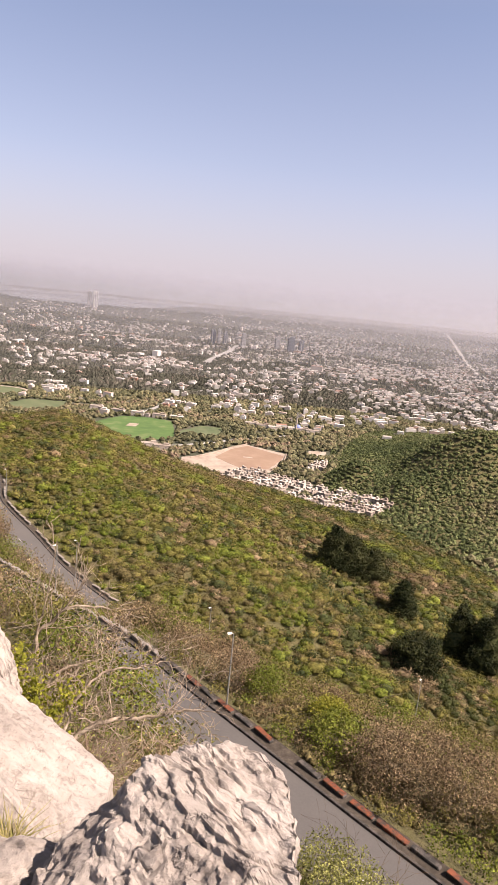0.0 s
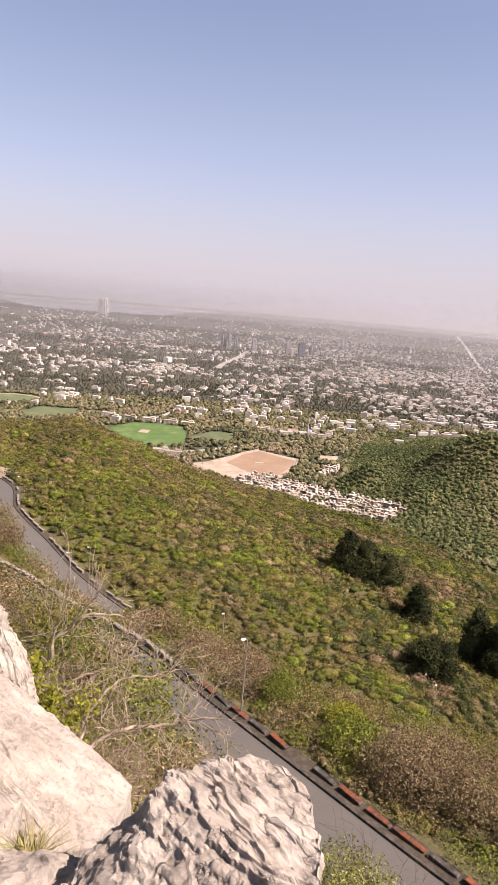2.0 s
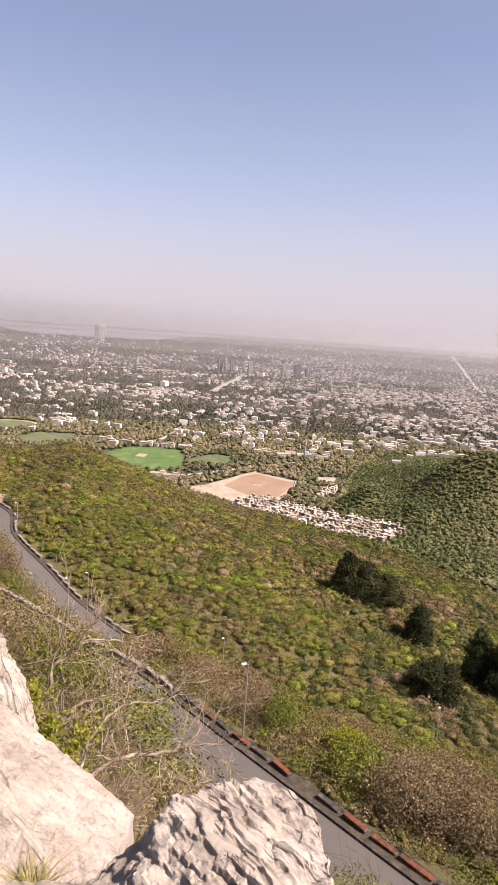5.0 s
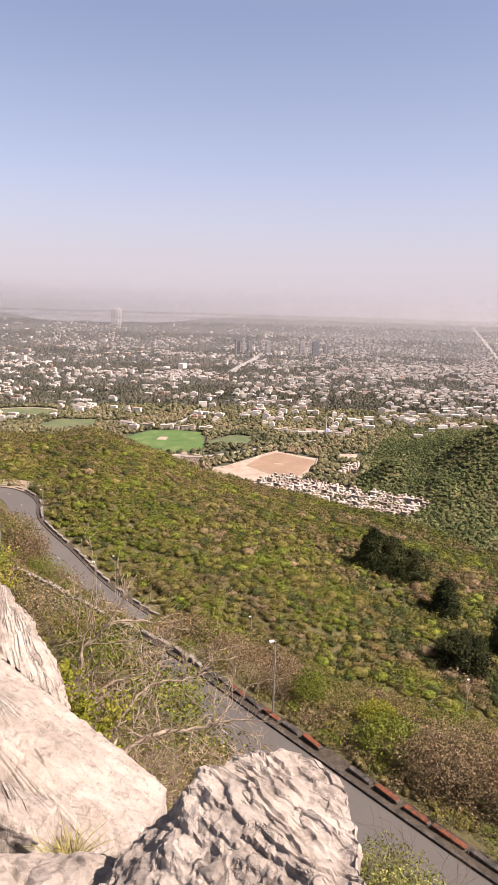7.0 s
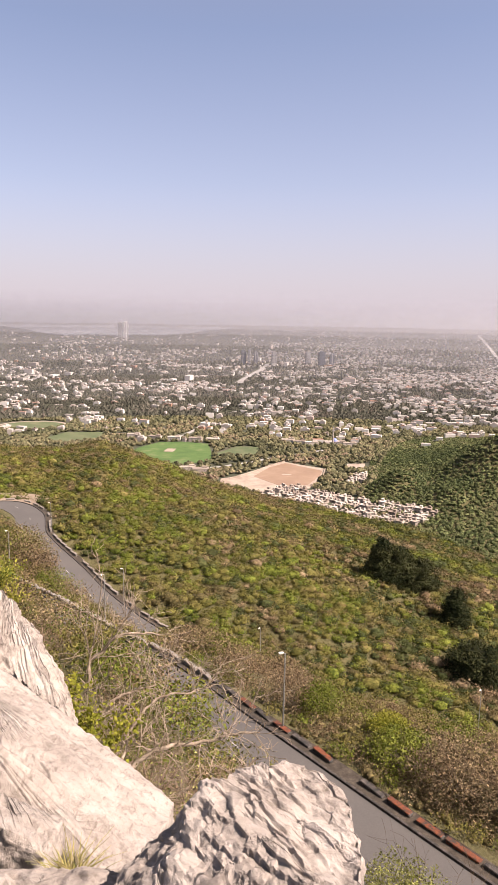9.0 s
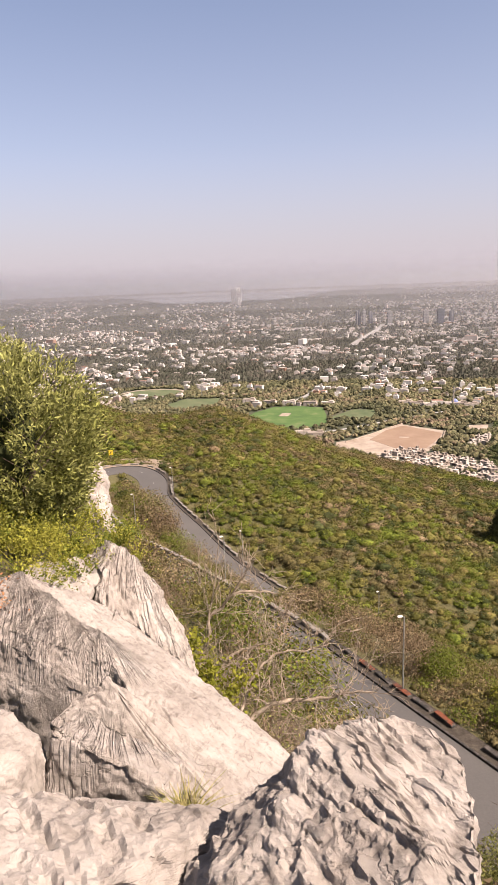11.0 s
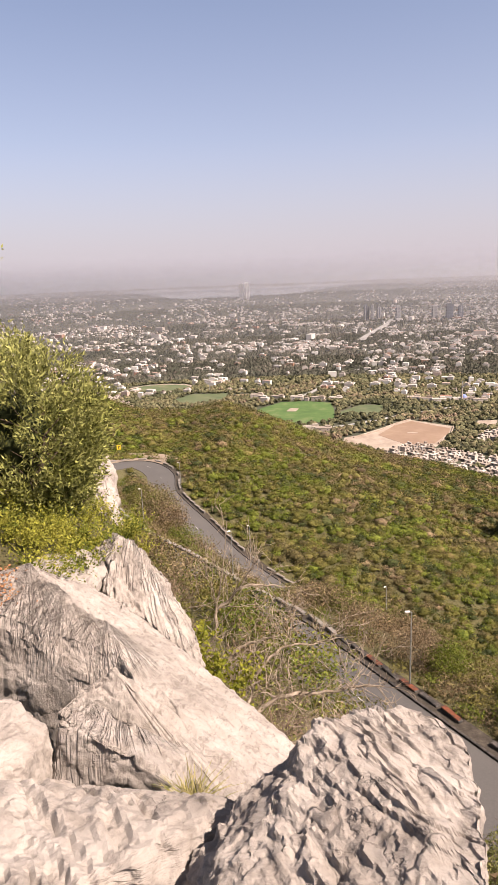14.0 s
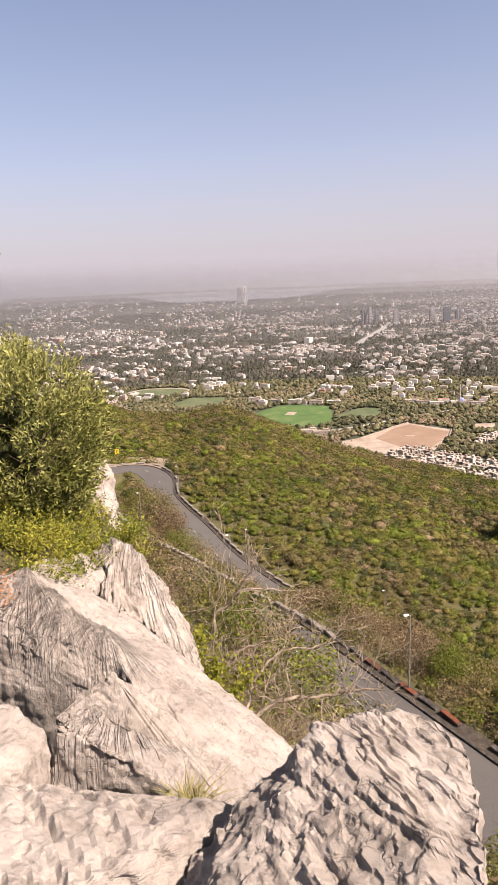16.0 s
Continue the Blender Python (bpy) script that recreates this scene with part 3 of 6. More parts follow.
def boulder(name, corners, label, levels, lumps=0.08, scars=0.04, flutes=0.0, apex=None, grain=0.012, soft=2, seed=0, freq=1.0, pitch=16, chip=0.0, mat=None, saws=(0.7, 0.6, 0.3), hollow=1.5, lean=0.0, scoop=0.0, smooth=True):
    """A weathered boulder: a rough block, rounded, broken by lumps, scars and flutes that run down from its apex."""
    v, f = hull_tris(corners)
    for k in range(levels):
        v, f = split(v, f)
        if k == 2:
            v = relax(v, f, soft, 0.45)
    n = normals(v, f)
    d = lumps * 2 * fbm(v * 2.2 * freq, 3, seed) + lumps * 0.9 * fbm(v * 6 * freq, 3, seed + 9)
    # scars: small ridges, gentle towards the light and broken off steeply on the other side
    ax = np.column_stack([v @ np.array((0.75, -0.66, 0.1)), v @ np.array((-0.66, -0.75, 0.15)), v[:, 2]])
    for k, (f0, share) in enumerate(zip((1.5, 3.6, 8.0), saws)):
        q = ax * np.array((0.45, 1, 0.8)) * f0 * freq
        c = q[:, 1] + 3.2 * fbm(q * 0.7, 3, seed + 20 + k)
        saw = c - np.floor(c)
        saw = np.where(saw < 0.82, saw / 0.82, (1 - saw) / 0.18)
        mask = smoothstep(-0.02, 0.10, fbm(q * np.array((0.5, 0.35, 0.5)) + 9.1, 3, seed + 30 + k))
        d += scars * share * (saw - 0.6) * mask * 2
    pit = fbm(ax * np.array((2, 8, 7.0)) * freq, 3, seed + 50)
    d -= scars * hollow * smoothstep(0.10, 0.17, pit)
    if flutes:
        for px, py, pz, reach in apex:
            dx, dy = v[:, 0] - px, v[:, 1] - py
            r = np.hypot(dx, dy)
            th = np.arctan2(dy, dx)
            w = np.exp(-(r / reach) ** 3) * smoothstep(0.03, 0.15, r) * smoothstep(-0.12, 0.12, fbm(v * 1.6, 2, seed + 44))
            for m, (mul, share) in enumerate(((1.0, 1.0), (2.1, 0.5))):
                q = np.column_stack([th * pitch * mul + 0.8 * fbm(v * 1.3, 2, seed + 5), r * 0.6, v[:, 2] * 0.5])
                g = value_noise(q, seed + 40 + m)
                d -= flutes * share * w * np.exp(-((g - 0.5) / 0.11) ** 2)
    if chip:
        warp = np.column_stack([fbm(v * 5 * freq, 2, seed + 70), fbm(v * 5 * freq, 2, seed + 71), fbm(v * 5 * freq, 2, seed + 72)]) * 0.6
        calm = 0.35 + 0.65 * smoothstep(-0.08, 0.08, fbm(ax * np.array((1.2, 2.0, 2.0)) * freq, 2, seed + 77)) if lean else 1.0
        d += chips(ax * np.array((2.2, 4.2, 3.4)) * freq + warp, chip * (0.7 if lean else 1.0), seed + 80, 0.35, lean)
        d += chips(ax * np.array((5.5, 11, 9.0)) * freq + warp, chip * (0.7 if lean else 0.45), seed + 90, 0.35, lean) * calm
    d += grain * 2 * fbm(v * 30, 3, seed + 60)
    if scoop:
        warp = np.column_stack([fbm(v * 7, 3, seed + 170 + k) for k in range(3)]) * 0.9
        calm = smoothstep(-0.14, 0.10, fbm(v * 3.1, 2, seed + 180))
        d += scoop * 1.0 * scallops(ax * np.array((3.4, 7.5, 6.0)) + warp, seed + 110) + scoop * (0.35 + 0.65 * calm) * scallops(ax * np.array((8.0, 18, 14.0)) + warp * 1.4, seed + 120)
        d += scoop * 0.36 * (0.4 + 0.6 * calm) * scallops(ax * np.array((20, 42, 34.0)) + warp * 2, seed + 130)
    v = v + n * d[:, None]
    ob = new(name, mesh_of(name, v, f, mat or limestone, smooth=smooth))
    return tagged(ob, label, "rock", group="limestone outcrop")


FRONT = [(-0.27, 2.10, 228.42), (-0.19, 2.15, 228.41), (-0.10, 2.20, 228.38), (-0.01, 2.25, 228.38), (0.06, 2.27, 228.38), (0.15, 2.25, 228.37), (0.21, 2.20, 228.35), (0.25, 2.08, 228.37), (0.22, 2.00, 228.34), (0.24, 1.80, 228.39), (0.25, 1.55, 228.40), (-0.29, 2.00, 228.34), (-0.34, 1.88, 228.28), (-0.44, 1.76, 228.21), (-0.53, 1.62, 228.16), (-0.11, 1.95, 228.29), (0.08, 1.96, 228.32), (-0.16, 1.74, 228.26), (0.08, 1.72, 228.32), (-0.11, 1.50, 228.23), (0.10, 1.47, 228.32), (0.24, 1.45, 228.37), (-0.51, 1.50, 228.14)]
FRONT_LOW = [(-0.42, 2.20, 228.13), (-0.53, 2.05, 228.07), (-0.63, 1.92, 227.98), (-0.76, 1.80, 227.92)]
boulder("boulder", FRONT + FRONT_LOW + [(x * 1.04, y * 1.05, 227.0) for x, y, z in FRONT[::2] + FRONT_LOW], "jagged pale limestone boulder with sharp chipped edges",
        6, 0.008, 0.018, grain=0.006, soft=0, seed=3, freq=2.1, chip=0.017, saws=(0.0, 0.12, 0.4), hollow=0.5, lean=0.3, scoop=0.045, mat=jagged_stone, smooth=False)
SLAB = [(-3.10, 6.45, 226.43), (-2.48, 6.27, 226.07), (-2.03, 6.00, 225.80), (-1.50, 5.60, 225.72), (-0.85, 5.00, 225.94), (-0.89, 4.03, 226.21), (-1.37, 3.87, 226.26),
        (-2.72, 5.30, 226.68), (-2.32, 5.18, 226.53), (-1.84, 5.00, 226.33), (-2.10, 4.60, 226.30), (-2.55, 5.02, 226.46)]
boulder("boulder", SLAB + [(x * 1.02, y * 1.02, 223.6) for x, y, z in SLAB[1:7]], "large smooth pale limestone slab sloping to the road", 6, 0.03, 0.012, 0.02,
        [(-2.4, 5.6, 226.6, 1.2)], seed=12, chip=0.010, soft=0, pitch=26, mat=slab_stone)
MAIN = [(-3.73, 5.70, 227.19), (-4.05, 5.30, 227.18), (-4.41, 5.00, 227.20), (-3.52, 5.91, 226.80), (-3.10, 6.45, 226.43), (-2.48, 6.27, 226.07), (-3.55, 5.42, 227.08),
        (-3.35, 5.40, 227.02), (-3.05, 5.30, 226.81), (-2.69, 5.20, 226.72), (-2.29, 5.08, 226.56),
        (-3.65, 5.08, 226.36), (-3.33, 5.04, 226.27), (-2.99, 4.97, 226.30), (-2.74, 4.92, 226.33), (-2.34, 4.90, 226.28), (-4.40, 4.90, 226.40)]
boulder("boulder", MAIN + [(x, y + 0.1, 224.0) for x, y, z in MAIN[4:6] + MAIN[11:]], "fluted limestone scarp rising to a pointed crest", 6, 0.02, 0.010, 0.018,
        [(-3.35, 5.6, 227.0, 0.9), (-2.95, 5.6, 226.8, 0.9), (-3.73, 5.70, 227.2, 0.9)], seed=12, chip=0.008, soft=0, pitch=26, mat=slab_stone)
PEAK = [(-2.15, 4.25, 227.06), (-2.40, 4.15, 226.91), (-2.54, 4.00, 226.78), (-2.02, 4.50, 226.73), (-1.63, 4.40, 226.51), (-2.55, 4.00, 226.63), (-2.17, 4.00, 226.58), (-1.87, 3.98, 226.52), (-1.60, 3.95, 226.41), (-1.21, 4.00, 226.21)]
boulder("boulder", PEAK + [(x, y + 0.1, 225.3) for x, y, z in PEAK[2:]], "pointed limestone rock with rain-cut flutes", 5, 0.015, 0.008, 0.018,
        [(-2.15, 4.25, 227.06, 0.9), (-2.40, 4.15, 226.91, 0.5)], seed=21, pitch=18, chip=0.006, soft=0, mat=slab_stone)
BLOCK = [(-2.23, 3.50, 227.13), (-2.16, 3.52, 227.10), (-2.02, 3.50, 227.08), (-1.78, 3.46, 227.01), (-1.56, 3.42, 226.96), (-1.40, 3.40, 226.91), (-2.30, 3.42, 226.67), (-2.02, 3.42, 226.70), (-1.68, 3.40, 226.76), (-1.39, 3.36, 226.87)]
boulder("boulder", BLOCK + [(x, y + 0.35, z - 0.12) for x, y, z in BLOCK[:6]] + [(x, y + 0.1, 225.8) for x, y, z in BLOCK[6:]], "squat limestone block leaning on the slab", 5, 0.02, 0.02, 0.015,
        [(-2.2, 3.75, 226.9, 0.6)], seed=33, chip=0.02, soft=0, mat=slab_stone)
LEFTB = [(-3.26, 3.39, 227.35), (-2.70, 3.69, 227.13), (-2.53, 3.68, 227.05), (-2.31, 3.55, 227.03), (-2.28, 3.28, 227.04), (-2.30, 3.03, 227.0), (-2.66, 2.55, 227.3)]
boulder("boulder", LEFTB + [(x, y, 226.0) for x, y, z in LEFTB], "smooth pale limestone boulder beside a dark crack", 5, 0.03, 0.01, seed=41, chip=0.012, soft=1, scoop=0.02)
LEDGE = [(-1.98, 1.95, 228.04), (-1.55, 2.20, 227.86), (-1.14, 2.30, 227.83), (-0.92, 2.32, 227.79), (-0.66, 2.18, 227.92), (-0.51, 2.08, 228.04), (-0.61, 1.94, 227.97), (-0.74, 1.82, 227.90), (-0.85, 1.62, 227.88), (-1.36, 1.20, 228.16), (-2.20, 1.40, 228.10)]
boulder("rock_ledge", LEDGE + [(x, y, 225.5) for x, y, z in LEDGE], "broad pale limestone ledge with pitted top", 6, 0.03, 0.016, seed=52, freq=1.6, chip=0.012, scoop=0.009, smooth=False)
TALL = [(-3.62, 7.60, 226.84), (-3.44, 7.70, 226.72), (-3.13, 7.75, 226.25), (-2.79, 7.60, 225.82), (-2.51, 7.30, 225.56), (-2.28, 7.00, 225.37), (-2.37, 6.70, 225.40),
        (-3.62, 7.20, 226.68), (-3.38, 6.60, 226.48), (-2.74, 6.50, 226.14), (-3.95, 7.30, 226.6)]
boulder("boulder", TALL + [(x, y, 222.6) for x, y, z in TALL[::2]], "tall grey limestone fin with vertical grooves", 5, 0.06, 0.03, 0.07,
        [(-3.6, 7.5, 226.7, 2.2)], seed=63, pitch=16, chip=0.04, soft=1, mat=fin_stone)
FAR = [(-6.45, 12.30, 226.66), (-6.00, 12.40, 226.64), (-5.72, 12.20, 226.30), (-5.34, 11.50, 225.64), (-6.35, 11.60, 226.15), (-6.1, 10.90, 225.83), (-5.28, 10.80, 225.84), (-6.9, 12.1, 226.5)]
boulder("boulder", FAR + [(x, y, 222.5) for x, y, z in FAR], "grey limestone rock half hidden by a shrub", 5, 0.09, 0.05, 0.05, [(-6.4, 12.2, 226.6, 2.0)], seed=74, freq=0.8, chip=0.06)
SMALL = [(-2.25, 6.47, 225.50), (-2.05, 6.72, 225.40), (-1.75, 6.44, 225.24), (-1.69, 6.19, 225.22), (-1.95, 6.08, 225.35), (-2.09, 6.14, 225.49)]
boulder("boulder", SMALL + [(x, y, 224.2) for x, y, z in SMALL[::2]], "small broken grey rock among weeds", 4, 0.06, 0.03, seed=85, chip=0.05)
WEDGE = [(-3.95, 6.55, 226.75), (-3.5, 6.45, 226.62), (-3.4, 7.1, 226.5), (-3.9, 7.2, 226.7), (-3.6, 6.15, 226.6), (-4.25, 6.35, 226.85), (-4.3, 6.9, 226.75)]
boulder("boulder", WEDGE + [(x, y, 225.0) for x, y, z in WEDGE], "pale limestone rock wedged behind the slab", 4, 0.06, 0.03, seed=97, chip=0.05)
# the knoll under the viewer
KNOLL = [(-3.2, 0.8, 227.3), (-2.4, 0.5, 227.5), (-1.0, 0.9, 227.5), (0.4, 1.0, 227.7), (0.9, 0.2, 228.0), (0.8, -1.6, 228.25), (-1.0, -2.2, 228.3), (-3.0, -1.4, 227.8)]
boulder("rock_ledge", KNOLL + [(x * 1.2, y * 1.2, 224.5) for x, y, z in KNOLL], "bare limestone top of the lookout", 4, 0.06, 0.02, seed=91)

# ---- plants ----
rng = np.random.default_rng(7)


def leaf_mat(name, dark, mid, light, dry=None, scale=0.22, amount=0.2, lo=0.55, hi=1.35, grain=None):
    """Foliage: patches of colour over several metres, each leaf lighter or darker, speckled by its grain."""
    m = Mat(name, 0.75, spec=0.08)
    stops = [(0.38, dark), (0.47, mid), (0.55, light)]
    if dry:
        stops.append((0.62, dry))
    both = m.value("ADD", m.value("MULTIPLY", m.noise(scale * 0.25, 4, 0.6), 0.5), m.value("MULTIPLY", m.noise(scale * 3, 3, 0.6), 0.5))
    c = m.ramp(both, *stops)
    v = m.ramp(m.island(), (0.0, (lo, lo, lo)), (1.0, (hi, hi, hi)))
    c = m.mix(1.0, c, v, "MULTIPLY")
    if grain:
        c = m.mix(1.0, c, m.ramp(m.noise(grain, 3, 0.7), (0.32, (0.5, 0.5, 0.5)), (0.52, (1.0, 1.0, 1.0)), (0.68, (1.35, 1.32, 1.28))), "MULTIPLY")
    m.color(c)
    return m.leafy(amount)


scrub_mat = leaf_mat("hillside scrub", (0.062, 0.0641, 0.018), (0.105, 0.099, 0.027), (0.146, 0.13, 0.0381), (0.15, 0.108, 0.052), 0.16, 0.15, 0.68, 1.28, 2.2)
khaki_mat = leaf_mat("khaki scrub", (0.0679, 0.0586, 0.0231), (0.099, 0.0818, 0.0347), (0.131, 0.108, 0.0493), (0.115, 0.0773, 0.0463), 0.3, 0.15, 0.68, 1.28, 2.2)
deep_mat = leaf_mat("deep green scrub", (0.0246, 0.0336, 0.0123), (0.0426, 0.0526, 0.0179), (0.0672, 0.0739, 0.0269), None, 0.4, 0.15, 0.68, 1.28, 2.2)
green_mat = leaf_mat("fresh green bush", (0.052, 0.0707, 0.0125), (0.0938, 0.117, 0.0188), (0.135, 0.151, 0.027), None, 0.5, 0.15, 0.68, 1.28, 2.2)
lime_mat = leaf_mat("yellow-green weeds", (0.112, 0.124, 0.0146), (0.187, 0.194, 0.0234), (0.27, 0.258, 0.0468), None, 2.0, 0.35)
olive_mat = leaf_mat("dusty olive leaves", (0.0926, 0.101, 0.0263), (0.159, 0.163, 0.044), (0.254, 0.252, 0.0884), None, 1.2, 0.3, 0.35, 1.7)
dry_mat = leaf_mat("dry brown scrub", (0.0969, 0.0671, 0.0373), (0.149, 0.106, 0.0621), (0.209, 0.158, 0.0969), (0.129, 0.112, 0.0397), 0.3, 0.12, 0.45, 1.45, 5.0)
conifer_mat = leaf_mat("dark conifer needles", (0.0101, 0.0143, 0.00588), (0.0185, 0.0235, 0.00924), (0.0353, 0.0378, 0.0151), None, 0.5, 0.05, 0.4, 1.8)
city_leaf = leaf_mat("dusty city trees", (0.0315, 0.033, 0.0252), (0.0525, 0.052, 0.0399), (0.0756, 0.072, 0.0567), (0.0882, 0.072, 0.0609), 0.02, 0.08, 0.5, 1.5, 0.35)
park_leaf = leaf_mat("dusty park trees", (0.0527, 0.0552, 0.0298), (0.0879, 0.0858, 0.0466), (0.131, 0.117, 0.0652), (0.151, 0.107, 0.078), 0.03, 0.08, 0.5, 1.5, 0.6)
hill_leaf = leaf_mat("far hill woods", (0.0459, 0.0597, 0.0251), (0.0792, 0.0968, 0.0393), (0.122, 0.133, 0.0589), (0.14, 0.123, 0.0715), 0.03, 0.08, 0.45, 1.5, 0.8)
bark_pale = Mat("pale dry bark", 0.9)
bark_pale.color(bark_pale.ramp(bark_pale.noise(9, 6), (0.35, (0.14, 0.105, 0.075)), (0.65, (0.31, 0.25, 0.195)))).bump(bark_pale.noise(40, 5), 0.5, 0.01)
twig_bark = Mat("brown twig bark", 0.9)
twig_bark.color(twig_bark.ramp(twig_bark.noise(6, 5), (0.35, (0.10, 0.068, 0.046)), (0.65, (0.24, 0.17, 0.12))))
bark_dark = Mat("dark bark", 0.9)
bark_dark.color(bark_dark.ramp(bark_dark.noise(12, 6), (0.35, (0.0532, 0.038, 0.0266)), (0.65, (0.106, 0.076, 0.0532)))).bump(bark_dark.noise(40, 5), 0.5, 0.01)


def unit(n):
    v = rng.normal(size=(n, 3))
    return v / np.linalg.norm(v, axis=1)[:, None]


def leaves(c, size, aspect=0.5, out=None, lean=0.5, three=False):
    """Leaf-shaped quads at the points c; size: their lengths; out: the way that they face, as far as lean."""
    n = len(c)
    nrm = unit(n)
    if out is not None:
        nrm = nrm * (1 - lean) + out * lean
        nrm /= np.maximum(np.linalg.norm(nrm, axis=1), 1e-9)[:, None]
    a = np.cross(nrm, unit(n))
    a /= np.maximum(np.linalg.norm(a, axis=1), 1e-9)[:, None]
    b = np.cross(nrm, a)
    s = np.broadcast_to(size, (n,))[:, None]
    if three:
        v = np.stack([c - a * s * 0.5 - b * s * 0.25 * aspect, c + b * s * 0.6 * aspect - a * s * 0.1, c + a * s * 0.55 - b * s * 0.2 * aspect], 1).reshape(-1, 3)
        return v, np.arange(3 * n).reshape(-1, 3)
    v = np.stack([c - a * s * 0.5, c + b * s * 0.5 * aspect - a * s * 0.05, c + a * s * 0.5 + nrm * s * 0.12, c - b * s * 0.5 * aspect - a * s * 0.05], 1).reshape(-1, 3)
    return v, np.arange(4 * n).reshape(-1, 4)


PHI = (1 + 5 ** 0.5) / 2
ICO_V = np.array([(-1, PHI, 0), (1, PHI, 0), (-1, -PHI, 0), (1, -PHI, 0), (0, -1, PHI), (0, 1, PHI), (0, -1, -PHI), (0, 1, -PHI),
                  (PHI, 0, -1), (PHI, 0, 1), (-PHI, 0, -1), (-PHI, 0, 1)]) / math.hypot(1, PHI)
ICO_F = np.array([(0, 11, 5), (0, 5, 1), (0, 1, 7), (0, 7, 10), (0, 10, 11), (1, 5, 9), (5, 11, 4), (11, 10, 2), (10, 7, 6), (7, 1, 8),
                  (3, 9, 4), (3, 4, 2), (3, 2, 6), (3, 6, 8), (3, 8, 9), (4, 9, 5), (2, 4, 11), (6, 2, 10), (8, 6, 7), (9, 8, 1)])


def blobs(c, rx, rz, jitter=0.3):
    """Uneven low-poly lumps at the points c."""
    n = len(c)
    j = 1 + jitter * rng.uniform(-1, 1, (n, 12))
    v = c[:, None] + ICO_V[None] * np.stack([rx, rx, rz], 1)[:, None] * j[..., None]
    f = ICO_F[None] + 12 * np.arange(n)[:, None, None]
    return v.reshape(-1, 3), f.reshape(-1, 3)


def quads_as_tris(f):
    return np.vstack([f[:, [0, 1, 2]], f[:, [0, 2, 3]]])


def join(parts):
    """Several (verts, faces) into one, as triangles."""
    vs, fs, k = [], [], 0
    for v, f in parts:
        if f.shape[1] == 4:
            f = quads_as_tris(f)
        vs.append(v)
        fs.append(f + k)
        k += len(v)
    return np.vstack(vs), np.vstack(fs)


def bushes(x, y, rad, tall, per, leaf, core=0.5, aspect=0.6, lean=0.7):
    """Scrub: each bush a dark core under a lumpy shell of leaf clumps. per: leaves a bush."""
    n = len(x)
    z = land(x, y)
    c = np.column_stack([x, y, z + tall * 0.38])
    parts = []
    if core:
        parts.append(blobs(c - np.array((0, 0, 0.1)), rad * core, tall * 0.5 * core, 0.3))
    d = unit(n * per)
    d[:, 2] = np.where(d[:, 2] < -0.25, -d[:, 2], d[:, 2])
    b = np.repeat(np.arange(n), per)
    lump = 0.72 + 0.6 * value_noise(d * 1.7 + 31.0 * b[:, None] % 997, 5)
    k = lump * rng.uniform(0.55, 1.15, len(b))
    p = c[b] + d * np.column_stack([rad[b], rad[b], tall[b] * 0.6]) * k[:, None]
    parts.append(leaves(p, leaf * rng.uniform(0.6, 1.5, len(b)) * (0.7 + 0.3 * rad[b]), aspect, d, lean, True))
    return join(parts)


def scatter(r0, r1, a0, a1, gap):
    """Jittered places in a sector, at about that gap."""
    out = []
    r = r0
    while r < r1:
        n = max(1, int(radians(a1 - a0) * r / gap))
        az = np.radians(a0 + (np.arange(n) + rng.uniform(-0.5, 0.5, n) + 0.5) * (a1 - a0) / n)
        rr = r + rng.uniform(-0.6, 0.6, n) * gap
        out.append(np.column_stack([rr * np.sin(az), rr * np.cos(az)]))
        r += gap * 0.87
    return np.vstack(out)


def stuff(name, vf, mat, label, cat, smooth=False):
    return tagged(new(name, mesh_of(name, vf[0], vf[1], mat, smooth=smooth)), label, cat, kind="stuff")


def road_gap(x, y):
    return line_near(x, y, LINE)[0]


def crest_at(az):
    return np.interp(az, CREST_AZ, CREST_R)


# scrub over the spur beyond the road
p = scatter(62, 345, -34, 27, 1.85)
x, y = p[:, 0], p[:, 1]
az = np.degrees(np.arctan2(x, y))
r = np.hypot(x, y)
gap = road_gap(x, y)
_, _, ia = line_near(x, y, LINE)
ok = (gap > 5.4) & (r < crest_at(az) + 10) & (ia >= TURN - 8) & ((az < 23.5) | (r < 150))
x, y, r, gap = x[ok], y[ok], r[ok], gap[ok]
